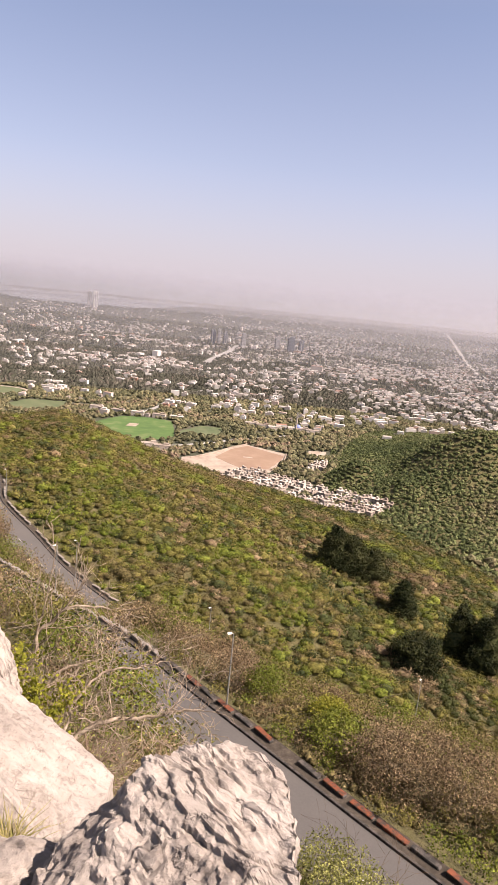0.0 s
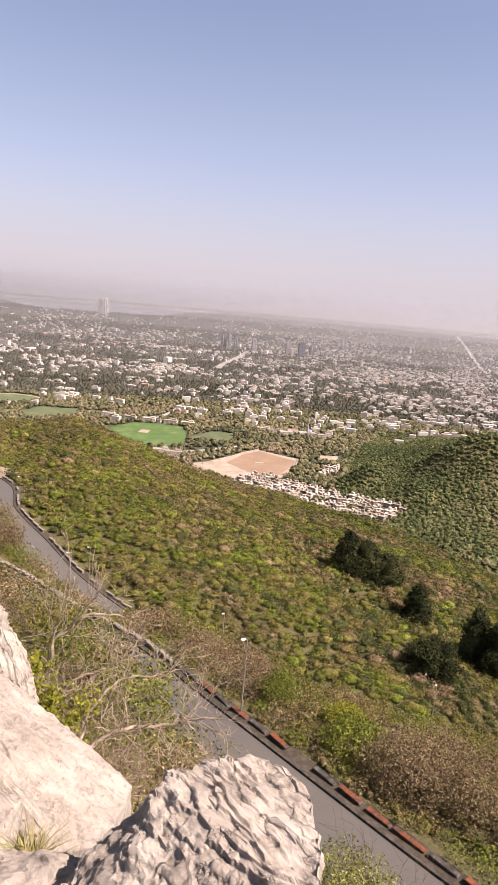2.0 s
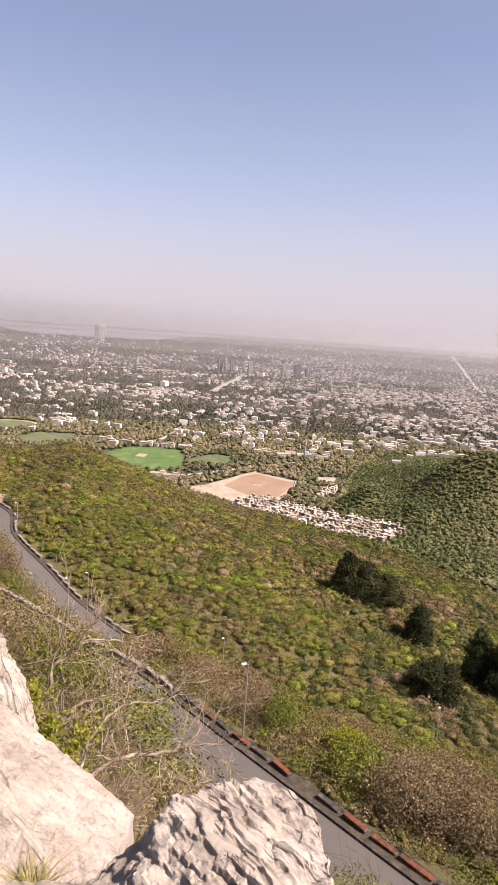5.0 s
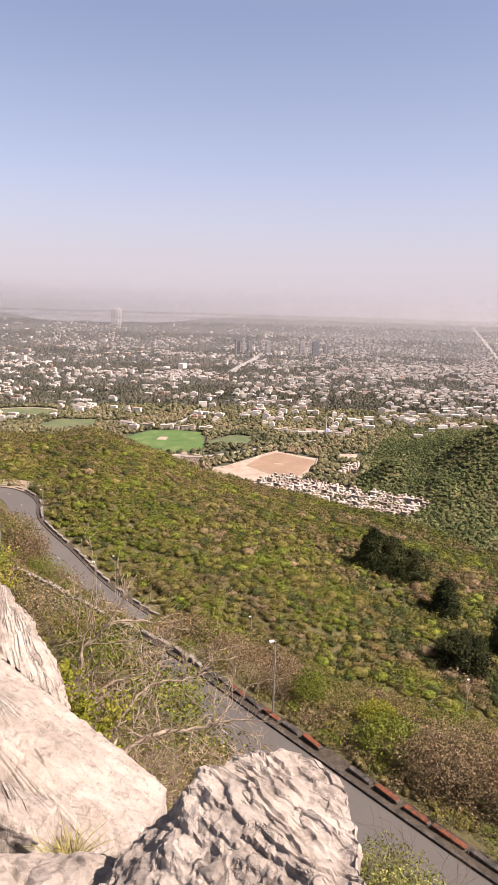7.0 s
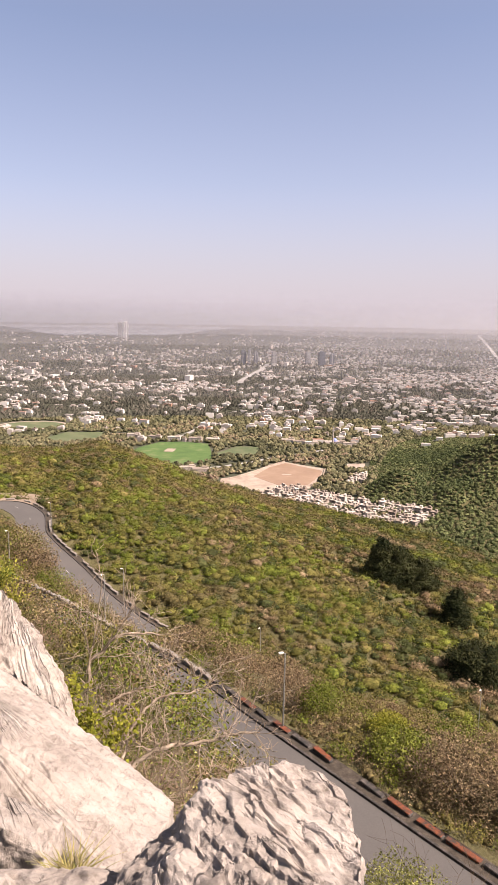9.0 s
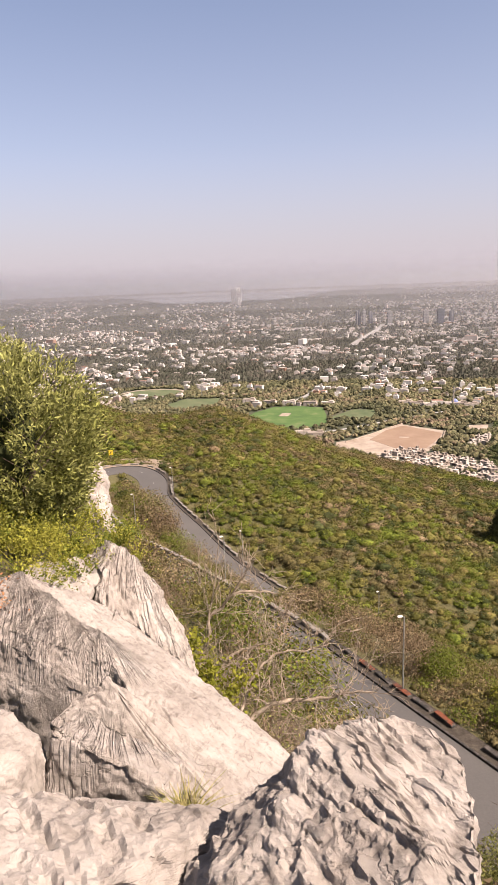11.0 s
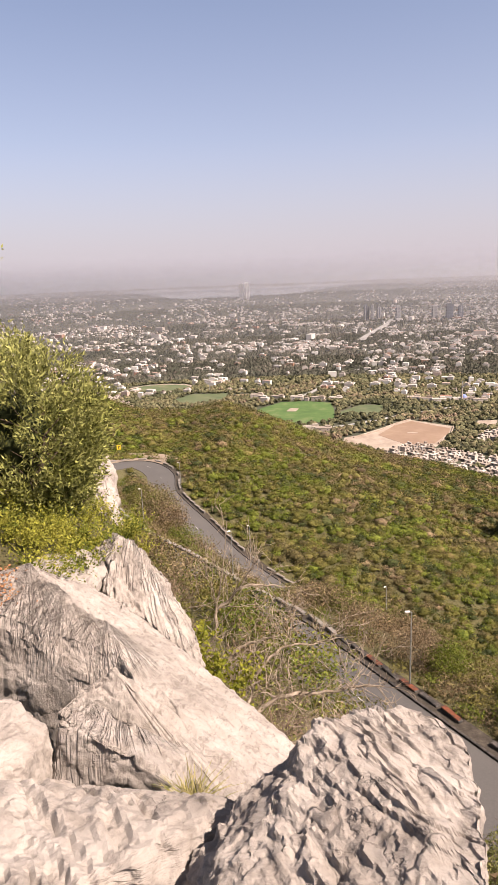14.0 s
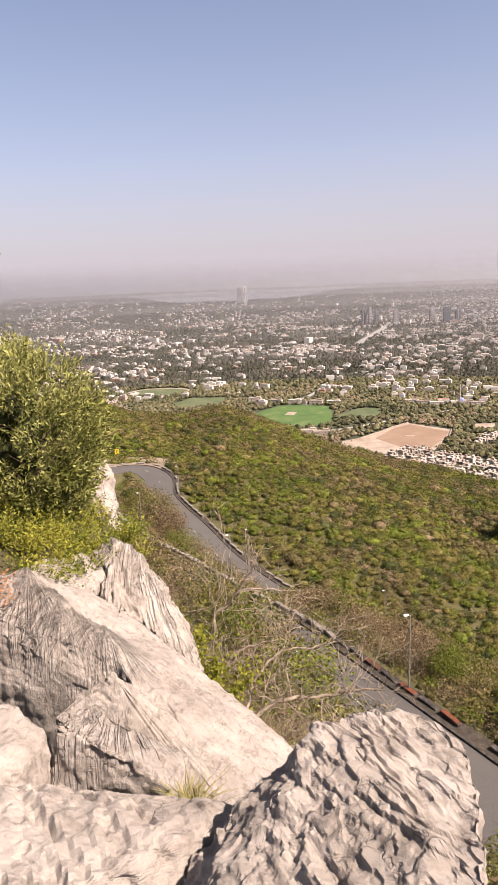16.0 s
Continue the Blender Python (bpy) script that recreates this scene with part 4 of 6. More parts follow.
# height of the growth comes in drifts, with single taller bushes
drift = fbm(np.column_stack([x, y]) / 16, 3, 77)
size = np.clip((0.8 + 1.4 * drift) * np.exp(rng.normal(0, 0.36, len(x))), np.where(r < 150, 0.85, 0.7), 1.75) * np.clip(0.55 + gap / 22, 0, 1)
kind_ = 0.8 * fbm(np.column_stack([x, y]) / 13, 3, 90) + rng.normal(0, 0.13, len(x))
deep = rng.random(len(x)) < 0.10 + 0.5 * np.clip(fbm(np.column_stack([x, y]) / 30, 2, 140), 0, 1) + 0.22 * smoothstep(0, 45, x)
close = r < 135
for sel, mat, label, name in ((deep, deep_mat, "deep green bushes standing out of the scrub", "deep_green_bushes"),
                              (~deep & (kind_ > 0.14), green_mat, "fresh green bushes scattered over the slope", "green_bushes"),
                              (~deep & (kind_ <= 0.14) & (kind_ > -0.08), scrub_mat, "olive scrub covering the hillside", "hillside_scrub"),
                              (~deep & (kind_ <= -0.08) & (kind_ > -0.19), khaki_mat, "khaki half-dry scrub on the slope", "khaki_scrub"),
                              (~deep & (kind_ <= -0.19), dry_mat, "dry brown thorn scrub in patches on the slope", "dry_scrub")):
    a, b = sel & close, sel & ~close
    stuff(name, join([bushes(x[a], y[a], size[a] * 1.55, size[a] * 1.45, 130, 0.23, 0.62, 0.75, 0.65), bushes(x[b], y[b], size[b] * 1.55, size[b] * 1.55, 66, 0.31, 0.64, 0.75, 0.65)]), mat, label, "scrub", True)

# scrub between and above the roads, with finer leaves
p = scatter(14, 160, -34, 32, 1.7)
x, y = p[:, 0], p[:, 1]
gap = road_gap(x, y)
_, _, ia = line_near(x, y, LINE)
r = np.hypot(x, y)
zz = land(x, y)
upper = (ia < TURN - 8)
ta = np.gradient(LINE[:, :2], axis=0)[ia]
side = (x - LINE[ia, 0]) * -ta[:, 1] + (y - LINE[ia, 1]) * ta[:, 0]
az = np.degrees(np.arctan2(x, y))
ok = ((upper & (side > 0) & (gap > 4.6)) | ((side <= 0) & (gap > np.where(y > 95, 4.3, 5.1))) | (~upper & (gap > 5.6) & (r < 75))) & ((side <= 0) | (r < 122)) & ((side <= 0) | (rng.random(len(x)) < 0.8))
x, y, gap, side, az = x[ok], y[ok], gap[ok], side[ok], az[ok]
drift = fbm(np.column_stack([x, y]) / 7, 3, 55)
size = np.clip(0.75 + 1.1 * drift + rng.normal(0, 0.2, len(x)), 0.3, 1.5)
# low by the road where its surface shows, taller to the left, where it hides the road
size = np.where((side > 0) & (gap < 9), np.interp(az, [-30, -8.6, -7.2, 30], [3.0, 3.0, 1.3, 1.25]) * rng.uniform(0.7, 1.1, len(x)), size)
low_side = (side <= 0) & (x > -45) & (y > 68)
size = np.where(low_side, np.clip(size + 0.9, 1.4, 2.4) * np.interp(x, [-45, -16, -10], [0.5, 0.8, 1.1]), size)
size = np.where((side <= 0) & ~low_side, np.minimum(np.maximum(size, 0.7), np.clip((gap - 4.5) / 4, np.where(y > 118, 0.75, np.where(y > 95, 0.35, 0.8)), 1.3)), size)
# the bank's growth reaches up to the parapet's foot, that inside the bend up to the middle of the lower road
r, ground_z = np.hypot(x, y), land(x, y)
room = (230 - r * np.interp(az, *UPPER_EDGE) - ground_z) / 1.2
bank_side = (side > 0) & (az < -6.2) & (r < 122)
size = np.where(bank_side, np.minimum(np.where(gap < 9, 2.6, size), room / 1.5), size)
room = (230 - r * np.interp(az, *LOWER_MID) - ground_z) / 1.2
inner = (side <= 0) & (az < -11) & (y > 60)
room_mid = (230 - r * np.interp(az, *UPPER_MID) - ground_z) / 1.2
shade_side = (side > 0) & (az >= -6.2) & (az < 1.5) & (gap < 8) & (r < 60)
size = np.where(shade_side, room_mid / 1.6 * rng.uniform(0.5, 1, len(x)), size)
low_gap = line_near(x, y, LINE[TURN:])[0]
size = np.where(inner, np.minimum(np.where(low_gap < 7.5, room / 1.75 * rng.uniform(0.55, 1, len(x)), size), room / 1.5), size)
ok = size > 0.16
x, y, size, az = x[ok], y[ok], size[ok], az[ok]
kind_ = fbm(np.column_stack([x, y]) / 5, 3, 33) + rng.normal(0, 0.08, len(x))
for sel, mat, label, name in ((kind_ > 0.12, green_mat, "fresh green bushes by the road", "bank_bushes"),
                              ((kind_ <= 0.12) & (kind_ > -0.03), scrub_mat, "olive scrub on the steep bank above the road", "bank_scrub"),
                              (kind_ <= -0.03, dry_mat, "dry twiggy brown scrub on the bank by the road", "dry_bank_scrub")):
    big = sel & (size > 1.6)
    sel = sel & ~big
    vf = join([bushes(x[sel], y[sel], size[sel] * 1.2, size[sel] * 1.5, 130, 0.18, 0, 0.6, 0.5), bushes(x[big], y[big], size[big] * 1.2, size[big] * 1.5, 650, 0.15, 0, 0.6, 0.45)])
    stuff(name, vf, mat, label, "scrub")
p = scatter(40, 75, 2, 27, 1.15)
x, y = p[:, 0], p[:, 1]
_, _, ia = line_near(x, y, LINE)
ta = np.gradient(LINE[:, :2], axis=0)[ia]
ok = (road_gap(x, y) > 5.2) & ((x - LINE[ia, 0]) * -ta[:, 1] + (y - LINE[ia, 1]) * ta[:, 0] <= 0)
x, y = x[ok], y[ok]
size = rng.uniform(0.35, 0.8, len(x))
stuff("roadside_scrub", bushes(x, y, size * 1.2, size * 1.4, 70, 0.14, 0.5, 0.6, 0.5), khaki_mat, "low half-dry scrub behind the parapet", "scrub", True)
# low leafy growth under the bare shrubs close by
p = scatter(8.8, 16, -25, -6, 0.9)
x, y = p[:, 0], p[:, 1]
size = rng.uniform(0.4, 0.85, len(x))
stuff("leafy_undergrowth", bushes(x, y, size, size * 1.5, 380, 0.06, 0, 0.6, 0.4), olive_mat, "yellow-green leafy undergrowth among bare twigs", "scrub")

# woods on the far hills
p = scatter(600, 1300, 6.5, 24, 4.9)
x, y = p[:, 0], p[:, 1]
z = land(x, y)
ok = z > 1.5
x, y = x[ok], y[ok]
size = rng.uniform(1.7, 3.1, len(x))
stuff("hill_woods", bushes(x, y, size * 1.1, size * 1.5, 14, 1.1, 0.85, 0.8), hill_leaf, "dusty green woods on the far hills", "woods")


def conifer(x, y, tall, wide, label):
    """A dark tree: trunk, and a crown of uneven boughs of needles."""
    z = float(land([x], [y])[0]) - 0.15
    root = tagged(new("dark_tree"), label, "tree", group="dark trees in the gully")
    root.matrix_world = pose(x, y, z)
    bm = bmesh.new()
    rod(bm, (0, 0, 0), (0, 0, tall * 0.8), 0.22, 0.05)
    part("trunk", bm, bark_dark, root)
    n = 90
    h = rng.uniform(0.08, 0.97, n)
    a = rng.uniform(0, 2 * np.pi, n)
    w = wide * (np.sqrt(np.clip(1 - ((h - 0.3) / 0.7) ** 2, 0, 1)) if tall < 2.1 * wide else (1 - h) ** 0.62) * (0.75 + 0.5 * rng.random(n))
    c = np.column_stack([np.cos(a) * w, np.sin(a) * w, h * tall])
    parts = [blobs(np.column_stack([np.zeros(7), np.zeros(7), np.linspace(0.16, 0.86, 7) * tall]), wide * np.array((0.66, 0.74, 0.74, 0.66, 0.54, 0.4, 0.2)), np.full(7, tall * 0.17), 0.5)]
    per = 80
    b = np.repeat(np.arange(n), per)
    q = c[b] + unit(len(b)) * (0.75 * wide / 2.2) * rng.uniform(0.3, 1, len(b))[:, None] * np.array((1, 1, 0.9))
    q[:, 2] = np.maximum(q[:, 2], 0.1)
    out = q - np.array((0, 0, tall * 0.4))
    out /= np.linalg.norm(out, axis=1)[:, None]
    parts.append(leaves(q, rng.uniform(0.28, 0.6, len(b)), 0.5, out, 0.4))
    v, f = join(parts)
    part("crown", mesh_of("crown", v, f, conifer_mat), None, root)

# dark trees in the gully
for x, y, tall, wide, label in ((26.3, 156, 10.5, 4.2, "broad dark evergreen in a close clump"), (30.6, 156.4, 9.5, 4.4, "broad dark evergreen in a close clump"),
                                (35.4, 156, 8.0, 4.2, "broad dark evergreen in a close clump"), (40.8, 142, 9.0, 3.4, "pointed dark evergreen standing alone"),
                                (37.6, 115, 7.2, 4.2, "rounded dark evergreen beside a shaded hollow"), (49.6, 127, 13.0, 3.4, "tall dark evergreen in the gully"),
                                (53.4, 123.5, 12.5, 4.0, "tall pointed dark evergreen in the gully"), (62.5, 137, 12.5, 4.2, "tall dark evergreen in the gully")):
    conifer(x, y, tall, wide, label)


def tube(points, radii, sides=5):
    """A tapering limb along the points."""
    p = np.asarray(points, float)
    t = np.gradient(p, axis=0)
    t /= np.maximum(np.linalg.norm(t, axis=1), 1e-9)[:, None]
    ref = np.array((0.3, 0.2, 1.0)) if abs(t[:, 2].mean()) < 0.9 else np.array((1.0, 0.1, 0.0))
    a = np.cross(t, ref)
    a /= np.maximum(np.linalg.norm(a, axis=1), 1e-9)[:, None]
    b = np.cross(t, a)
    th = np.arange(sides) * 2 * np.pi / sides
    v = (p[:, None] + (a[:, None] * np.cos(th)[None, :, None] + b[:, None] * np.sin(th)[None, :, None]) * np.asarray(radii)[:, None, None]).reshape(-1, 3)
    i = np.arange(len(p) - 1)[:, None] * sides
    k, k2 = np.arange(sides)[None], (np.arange(sides)[None] + 1) % sides
    return v, np.stack([i + k, i + k2, i + sides + k2, i + sides + k], -1).reshape(-1, 4)


def grow(start, way, length, radius, depth, out, ends, crook=0.35, kids=(4, 4, 3), lift=0.12, sides=5):
    """A crooked branch with side branches, depth levels of them."""
    n = 5 if depth else 2
    p = [np.array(start, float)]
    d = np.array(way, float) / np.linalg.norm(way)
    for i in range(n):
        d = d + rng.normal(0, crook, 3) * 0.55 + np.array((0, 0, lift * 0.4))
        d /= np.linalg.norm(d)
        p.append(p[-1] + d * length / n)
    rad = np.maximum(radius * np.linspace(1, 0.5, n + 1), 0.0045)
    out.append(tube(p, rad, sides if depth > 1 else 3))
    if depth <= 0:
        ends.append(p[-1])
        return
    for _ in range(kids[min(depth - 1, len(kids) - 1)]):
        i = rng.integers(1, n + 1)
        w = (p[i] - p[i - 1]) / np.linalg.norm(p[i] - p[i - 1]) + rng.normal(0, 0.75, 3)
        grow(p[i], w, length * rng.uniform(0.4, 0.65), rad[i] * 0.68, depth - 1, out, ends, crook, kids, lift, sides)


def twig_shrub(name, x, y, z, stems, length, radius, label, leaf=None, leaf_size=0.05, leaf_per=6, depth=3, bark=None, first=None, kids=(5, 4, 3), lift=0.12):
    root = tagged(new(name), label, "shrub", group="bare shrubs on the bank")
    root.matrix_world = pose(x, y, z)
    out, ends = [], []
    for k in range(stems):
        a = rng.uniform(0, 2 * np.pi)
        w = first[k] if first and k < len(first) else (math.cos(a) * 0.8, math.sin(a) * 0.8, rng.uniform(0.4, 1.1))
        grow((rng.normal(0, 0.05), rng.normal(0, 0.05), 0), w, length * rng.uniform(0.7, 1.15), radius * rng.uniform(0.6, 1.1), depth, out, ends, 0.75, kids, lift)
    v, f = join(out)
    part("wood", mesh_of("wood", v, f, bark or twig_bark, smooth=True), None, root)
    if leaf is not None:
        e = np.repeat(np.array(ends), leaf_per, 0)
        e = e + rng.normal(0, 0.07 * length / 1.5, e.shape)
        v, f = leaves(e, leaf_size * rng.uniform(0.6, 1.3, len(e)), 0.5)
        part("foliage", mesh_of("foliage", v, f, leaf), None, root)
    return root


def crooked_limb(root, pts, r0, r1, twigs, name="limb"):
    """A long bent limb along the given points, with twigs."""
    p = spline(pts, 0.06)
    p = p + np.column_stack([fbm(p * 3.0, 3, 8), fbm(p * 3.0, 3, 9), fbm(p * 3.0, 3, 10)]) * 0.22
    out, ends = [tube(p, np.linspace(r0, r1, len(p)), 8)], []
    for _ in range(twigs):
        i = rng.integers(len(p) // 6, len(p) - 1)
        w = (p[i] - p[i - 1]) / np.linalg.norm(p[i] - p[i - 1]) * 0.6 + rng.normal(0, 0.6, 3) + np.array((0, 0, 0.2))
        grow(p[i], w, rng.uniform(0.35, 0.95), 0.35 * (r0 + (r1 - r0) * i / len(p)), 2, out, ends, kids=(3, 3))
    v, f = join(out)
    part(name, mesh_of(name, v, f, bark_pale, smooth=True), None, root)


# the bare crooked tree below the slab
tree = tagged(new("bare_tree"), "leafless crooked tree with pale twisted limbs", "tree")
crooked_limb(tree, [(-2.25, 7.9, 222.9), (-2.03, 8.2, 223.6), (-1.80, 8.42, 223.86), (-1.55, 8.55, 223.95), (-1.1, 8.65, 223.93), (-0.55, 8.75, 224.03), (-0.15, 8.8, 223.95)], 0.045, 0.012, 26)
crooked_limb(tree, [(-2.1, 8.1, 223.45), (-1.75, 8.25, 223.3), (-1.45, 8.2, 223.05), (-1.2, 8.1, 222.85)], 0.026, 0.01, 9)
crooked_limb(tree, [(-2.2, 8.0, 223.1), (-2.15, 8.7, 223.9), (-1.95, 9.0, 224.2), (-1.5, 9.2, 224.4), (-0.95, 9.4, 224.35)], 0.028, 0.01, 22)
tree = tagged(new("bare_tree"), "leafless bent tree with a pale forked trunk", "tree")
crooked_limb(tree, [(-3.5, 9.5, 221.8), (-3.35, 9.8, 223.2), (-3.12, 9.95, 224.0), (-2.95, 10.1, 224.45), (-2.5, 10.3, 224.75), (-2.0, 10.5, 224.6)], 0.045, 0.012, 22)
crooked_limb(tree, [(-3.3, 9.8, 223.3), (-2.85, 9.9, 223.5), (-2.4, 10.0, 223.9), (-1.9, 10.1, 223.95)], 0.035, 0.01, 12)
crooked_limb(tree, [(-3.1, 9.95, 224.0), (-3.0, 10.1, 224.7), (-2.92, 10.15, 225.4), (-2.85, 10.2, 226.0)], 0.02, 0.005, 7)
for k in range(46):
    az_, r_ = radians(rng.uniform(-22, -7)), rng.uniform(8.8, 14.5) if k < 36 else rng.uniform(26, 54)
    x, y = r_ * math.sin(az_), r_ * math.cos(az_)
    if road_gap(np.array([x]), np.array([y]))[0] < 5:
        continue
    z = float(land([x], [y])[0]) - 0.1
    s = rng.uniform(1.0, 1.5) * (1.0 + r_ / 60)
    twig_shrub("thorn_shrub", x, y, z, 5, 1.25 * s, 0.018 * s, "leafless grey-brown thorn shrub" if k % 2 else "twiggy thorn shrub with a few small leaves", None if k % 2 else olive_mat, 0.05, 2)
for k in range(16):
    az_, r_ = radians(rng.uniform(7, 24)), rng.uniform(46, 62)
    x, y = r_ * math.sin(az_), r_ * math.cos(az_)
    if road_gap(np.array([x]), np.array([y]))[0] < 6:
        continue
    s = rng.uniform(1.2, 1.9)
    twig_shrub("thorn_shrub", x, y, float(land([x], [y])[0]) - 0.1, 4, 1.3 * s, 0.03 * s, "leafless grey-brown thorn shrub", None, depth=3)

# earth bank that carries the shrub and weeds
bank = [(-8.0, 4.6, 227.6), (-4.3, 5.7, 226.9), (-3.8, 6.5, 226.55), (-3.6, 8.2, 226.05), (-4.6, 9.9, 226.0), (-6.0, 11.0, 226.0), (-8.5, 11, 227.2)]
v, f = hull_tris(bank + [(x, y, 219.0) for x, y, z in bank])
for k in range(4):
    v, f = split(v, f)
    if k == 2:
        v = relax(v, f, 2, 0.4)
v = v + normals(v, f) * (0.5 * fbm(v * 0.9, 4, 4) + 0.2 * fbm(v * 4, 3, 6))[:, None]
tagged(new("earth_bank", mesh_of("earth_bank", v, f, ground_mat, smooth=True)), "stony brown earth bank behind the rocks", "ground", kind="structure")


def leafy_shrub():
    root = tagged(new("evergreen_shrub"), "dense olive-green shrub with narrow leaves on the bank", "shrub")
    root.matrix_world = pose(-5.5, 8.3, 226.45)
    out, ends = [], []
    for k in range(9):
        a = k * 0.7
        grow((0, 0, -0.3), (math.cos(a) * 0.55, math.sin(a) * 0.5, 1.2), 1.9, 0.05, 2, out, ends, kids=(4, 4), lift=0.25)
    v, f = join(out)
    part("wood", mesh_of("wood", v, f, bark_dark, smooth=True), None, root)
    # leaf masses: shoots that point up and out
    n = 1000
    d = unit(n)
    c = np.column_stack([d[:, 0] * 1.5, d[:, 1] * 1.25, d[:, 2] * 1.35 + 1.5]) * np.array((1, 1, 1))
    c = c * (1 - 0.28 * rng.random(n) ** 2)[:, None] + np.array((0, 0, 0.0))
    c += d * (0.5 * fbm(d * 2.2, 2, 15))[:, None]
    c[:, 0] += np.where(c[:, 2] < 1.0, 0.12 * (1.0 - c[:, 2]), 0)
    per = 48
    b = np.repeat(np.arange(n), per)
    shoot = d * np.array((1, 1, 0.4)) + np.array((0, 0, 0.75)) + rng.normal(0, 0.25, (n, 3))
    shoot /= np.linalg.norm(shoot, axis=1)[:, None]
    t = rng.uniform(-0.5, 0.5, len(b))
    q = c[b] + shoot[b] * (t * 0.36)[:, None] + rng.normal(0, 0.05, (len(b), 3))
    # narrow leaves that fan out along the shoot
    w = shoot[b] * 0.9 + unit(len(b)) * 0.8
    w /= np.linalg.norm(w, axis=1)[:, None]
    s = np.cross(w, unit(len(b)))
    s /= np.linalg.norm(s, axis=1)[:, None]
    ln = rng.uniform(0.06, 0.115, len(b))[:, None]
    v = np.stack([q, q + w * ln * 0.5 + s * ln * 0.13, q + w * ln, q + w * ln * 0.5 - s * ln * 0.13], 1).reshape(-1, 3)
    f = np.arange(len(v)).reshape(-1, 4)
    # near-black lumps put shade into the gaps between the leaves
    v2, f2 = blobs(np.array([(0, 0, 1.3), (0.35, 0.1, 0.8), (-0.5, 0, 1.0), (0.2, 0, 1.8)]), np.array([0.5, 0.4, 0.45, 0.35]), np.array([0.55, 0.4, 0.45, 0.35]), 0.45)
    part("foliage", mesh_of("foliage", v, f, olive_mat), None, root)
    part("inner_foliage", mesh_of("inner_foliage", v2, f2, conifer_mat), None, root, "dark lumps painted as shade inside the crown")
    # a bare shoot that stands out above the crown
    out, ends = [], []
    grow((-0.25, -0.05, 2.3), (0.02, 0.0, 1), 1.35, 0.012, 1, out, ends, crook=0.12, kids=(6,), lift=0.3)
    v, f = join(out)
    part("shoot", mesh_of("shoot", v, f, bark_dark), None, root)
    e = np.repeat(np.array(ends), 7, 0) + rng.normal(0, 0.06, (len(ends) * 7, 3))
    v, f = leaves(e, rng.uniform(0.05, 0.09, len(e)), 0.35)
    part("shoot_foliage", mesh_of("shoot_foliage", v, f, olive_mat), None, root)


leafy_shrub()


def weed(x, y, z, tall, label, mat, n=60, leaf=0.038, wide=0.35):
    """A clump of leafy stems."""
    root = tagged(new("weed_clump"), label, "weeds", group="weeds among the rocks")
    root.matrix_world = pose(x, y, z)
    stems, pts = [], []
    for k in range(max(8, n // 7)):
        a, l = rng.uniform(0, 2 * np.pi), rng.uniform(0.5, 1.0) * tall
        tip = np.array((math.cos(a) * wide * rng.uniform(0.3, 1.1), math.sin(a) * wide * rng.uniform(0.3, 1.1), l))
        line = np.array([tip * np.array((u ** 1.5, u ** 1.5, u)) for u in np.linspace(0, 1, 5)])
        stems.append(tube(line, np.linspace(0.006, 0.002, 5), 3))
        pts.append(line[1:][rng.integers(0, 4, 26)] + rng.normal(0, 0.05, (26, 3)))
    q = np.vstack(pts)
    v, f = leaves(q, leaf * rng.uniform(0.5, 1.4, len(q)), 0.55, np.tile((0, 0, 1.0), (len(q), 1)), 0.4)
    v, f = join(stems + [(v, f)])
    part("foliage", mesh_of("foliage", v, f, mat), None, root)


bank_top = bpy.data.objects["earth_bank"]


def drop_on(x, y):
    """Height of the earth bank or of the land at x, y."""
    me = bank_top.data
    co = np.empty(len(me.vertices) * 3)
    me.vertices.foreach_get("co", co)
    co = co.reshape(-1, 3)
    d = np.hypot(co[:, 0] - x, co[:, 1] - y)
    k = d < 0.35
    g = float(land([x], [y])[0])
    return max(g, float(co[k, 2].max())) if k.any() else g


for k in range(110):
    x, y = rng.uniform(-6.4, -3.4), rng.uniform(5.6, 9.8)
    if x > -3.6 - 0.05 * (y - 6):
        continue
    lime = rng.random() < 0.55
    weed(x, y, drop_on(x, y) - 0.04, rng.uniform(0.25, 0.5), "yellow-green leafy weeds among the rocks" if lime else "dark green leafy weeds among the rocks",
         lime_mat if lime else green_mat, 70)
for x, y in ((-3.96, 6.93), (-3.8, 6.6), (-4.1, 6.7), (-4.15, 7.1), (-3.85, 7.2), (-4.3, 6.9), (-3.75, 7.5), (-4.0, 7.6), (-4.4, 7.3), (-3.9, 6.3)):
    weed(x, y, drop_on(x, y) - 0.05, rng.uniform(0.3, 0.5), "yellow-green leafy weeds among the rocks", lime_mat, 90)
for x, y in ((-2.55, 8.0), (-2.35, 8.5), (-2.7, 8.4), (-2.15, 7.5), (-3.0, 8.6), (-3.2, 8.9), (-2.85, 8.2), (-3.3, 9.4)):
    weed(x, y, max(drop_on(x, y), 224.0) - 0.1, rng.uniform(0.55, 0.95), "yellow-green leafy weeds below the slab", lime_mat, 90, 0.07, 0.4)

dead_mat = leaf_mat("red-brown dead leaves", (0.122, 0.0532, 0.0266), (0.205, 0.0836, 0.038), (0.274, 0.137, 0.0684), None, 6, 0.1)
c = np.column_stack([rng.normal(-3.92, 0.16, 900), rng.normal(5.15, 0.18, 900), np.zeros(900)])
c[:, 2] = 227.16 + rng.uniform(0.0, 0.1, 900) - 0.25 * (c[:, 0] + 3.92)
v, f = leaves(c, rng.uniform(0.02, 0.05, 900), 0.6, np.tile((0, 0, 1.0), (900, 1)), 0.6)
stuff("dead_leaves", (v, f), dead_mat, "red-brown dead leaves caught on the slab", "leaves")


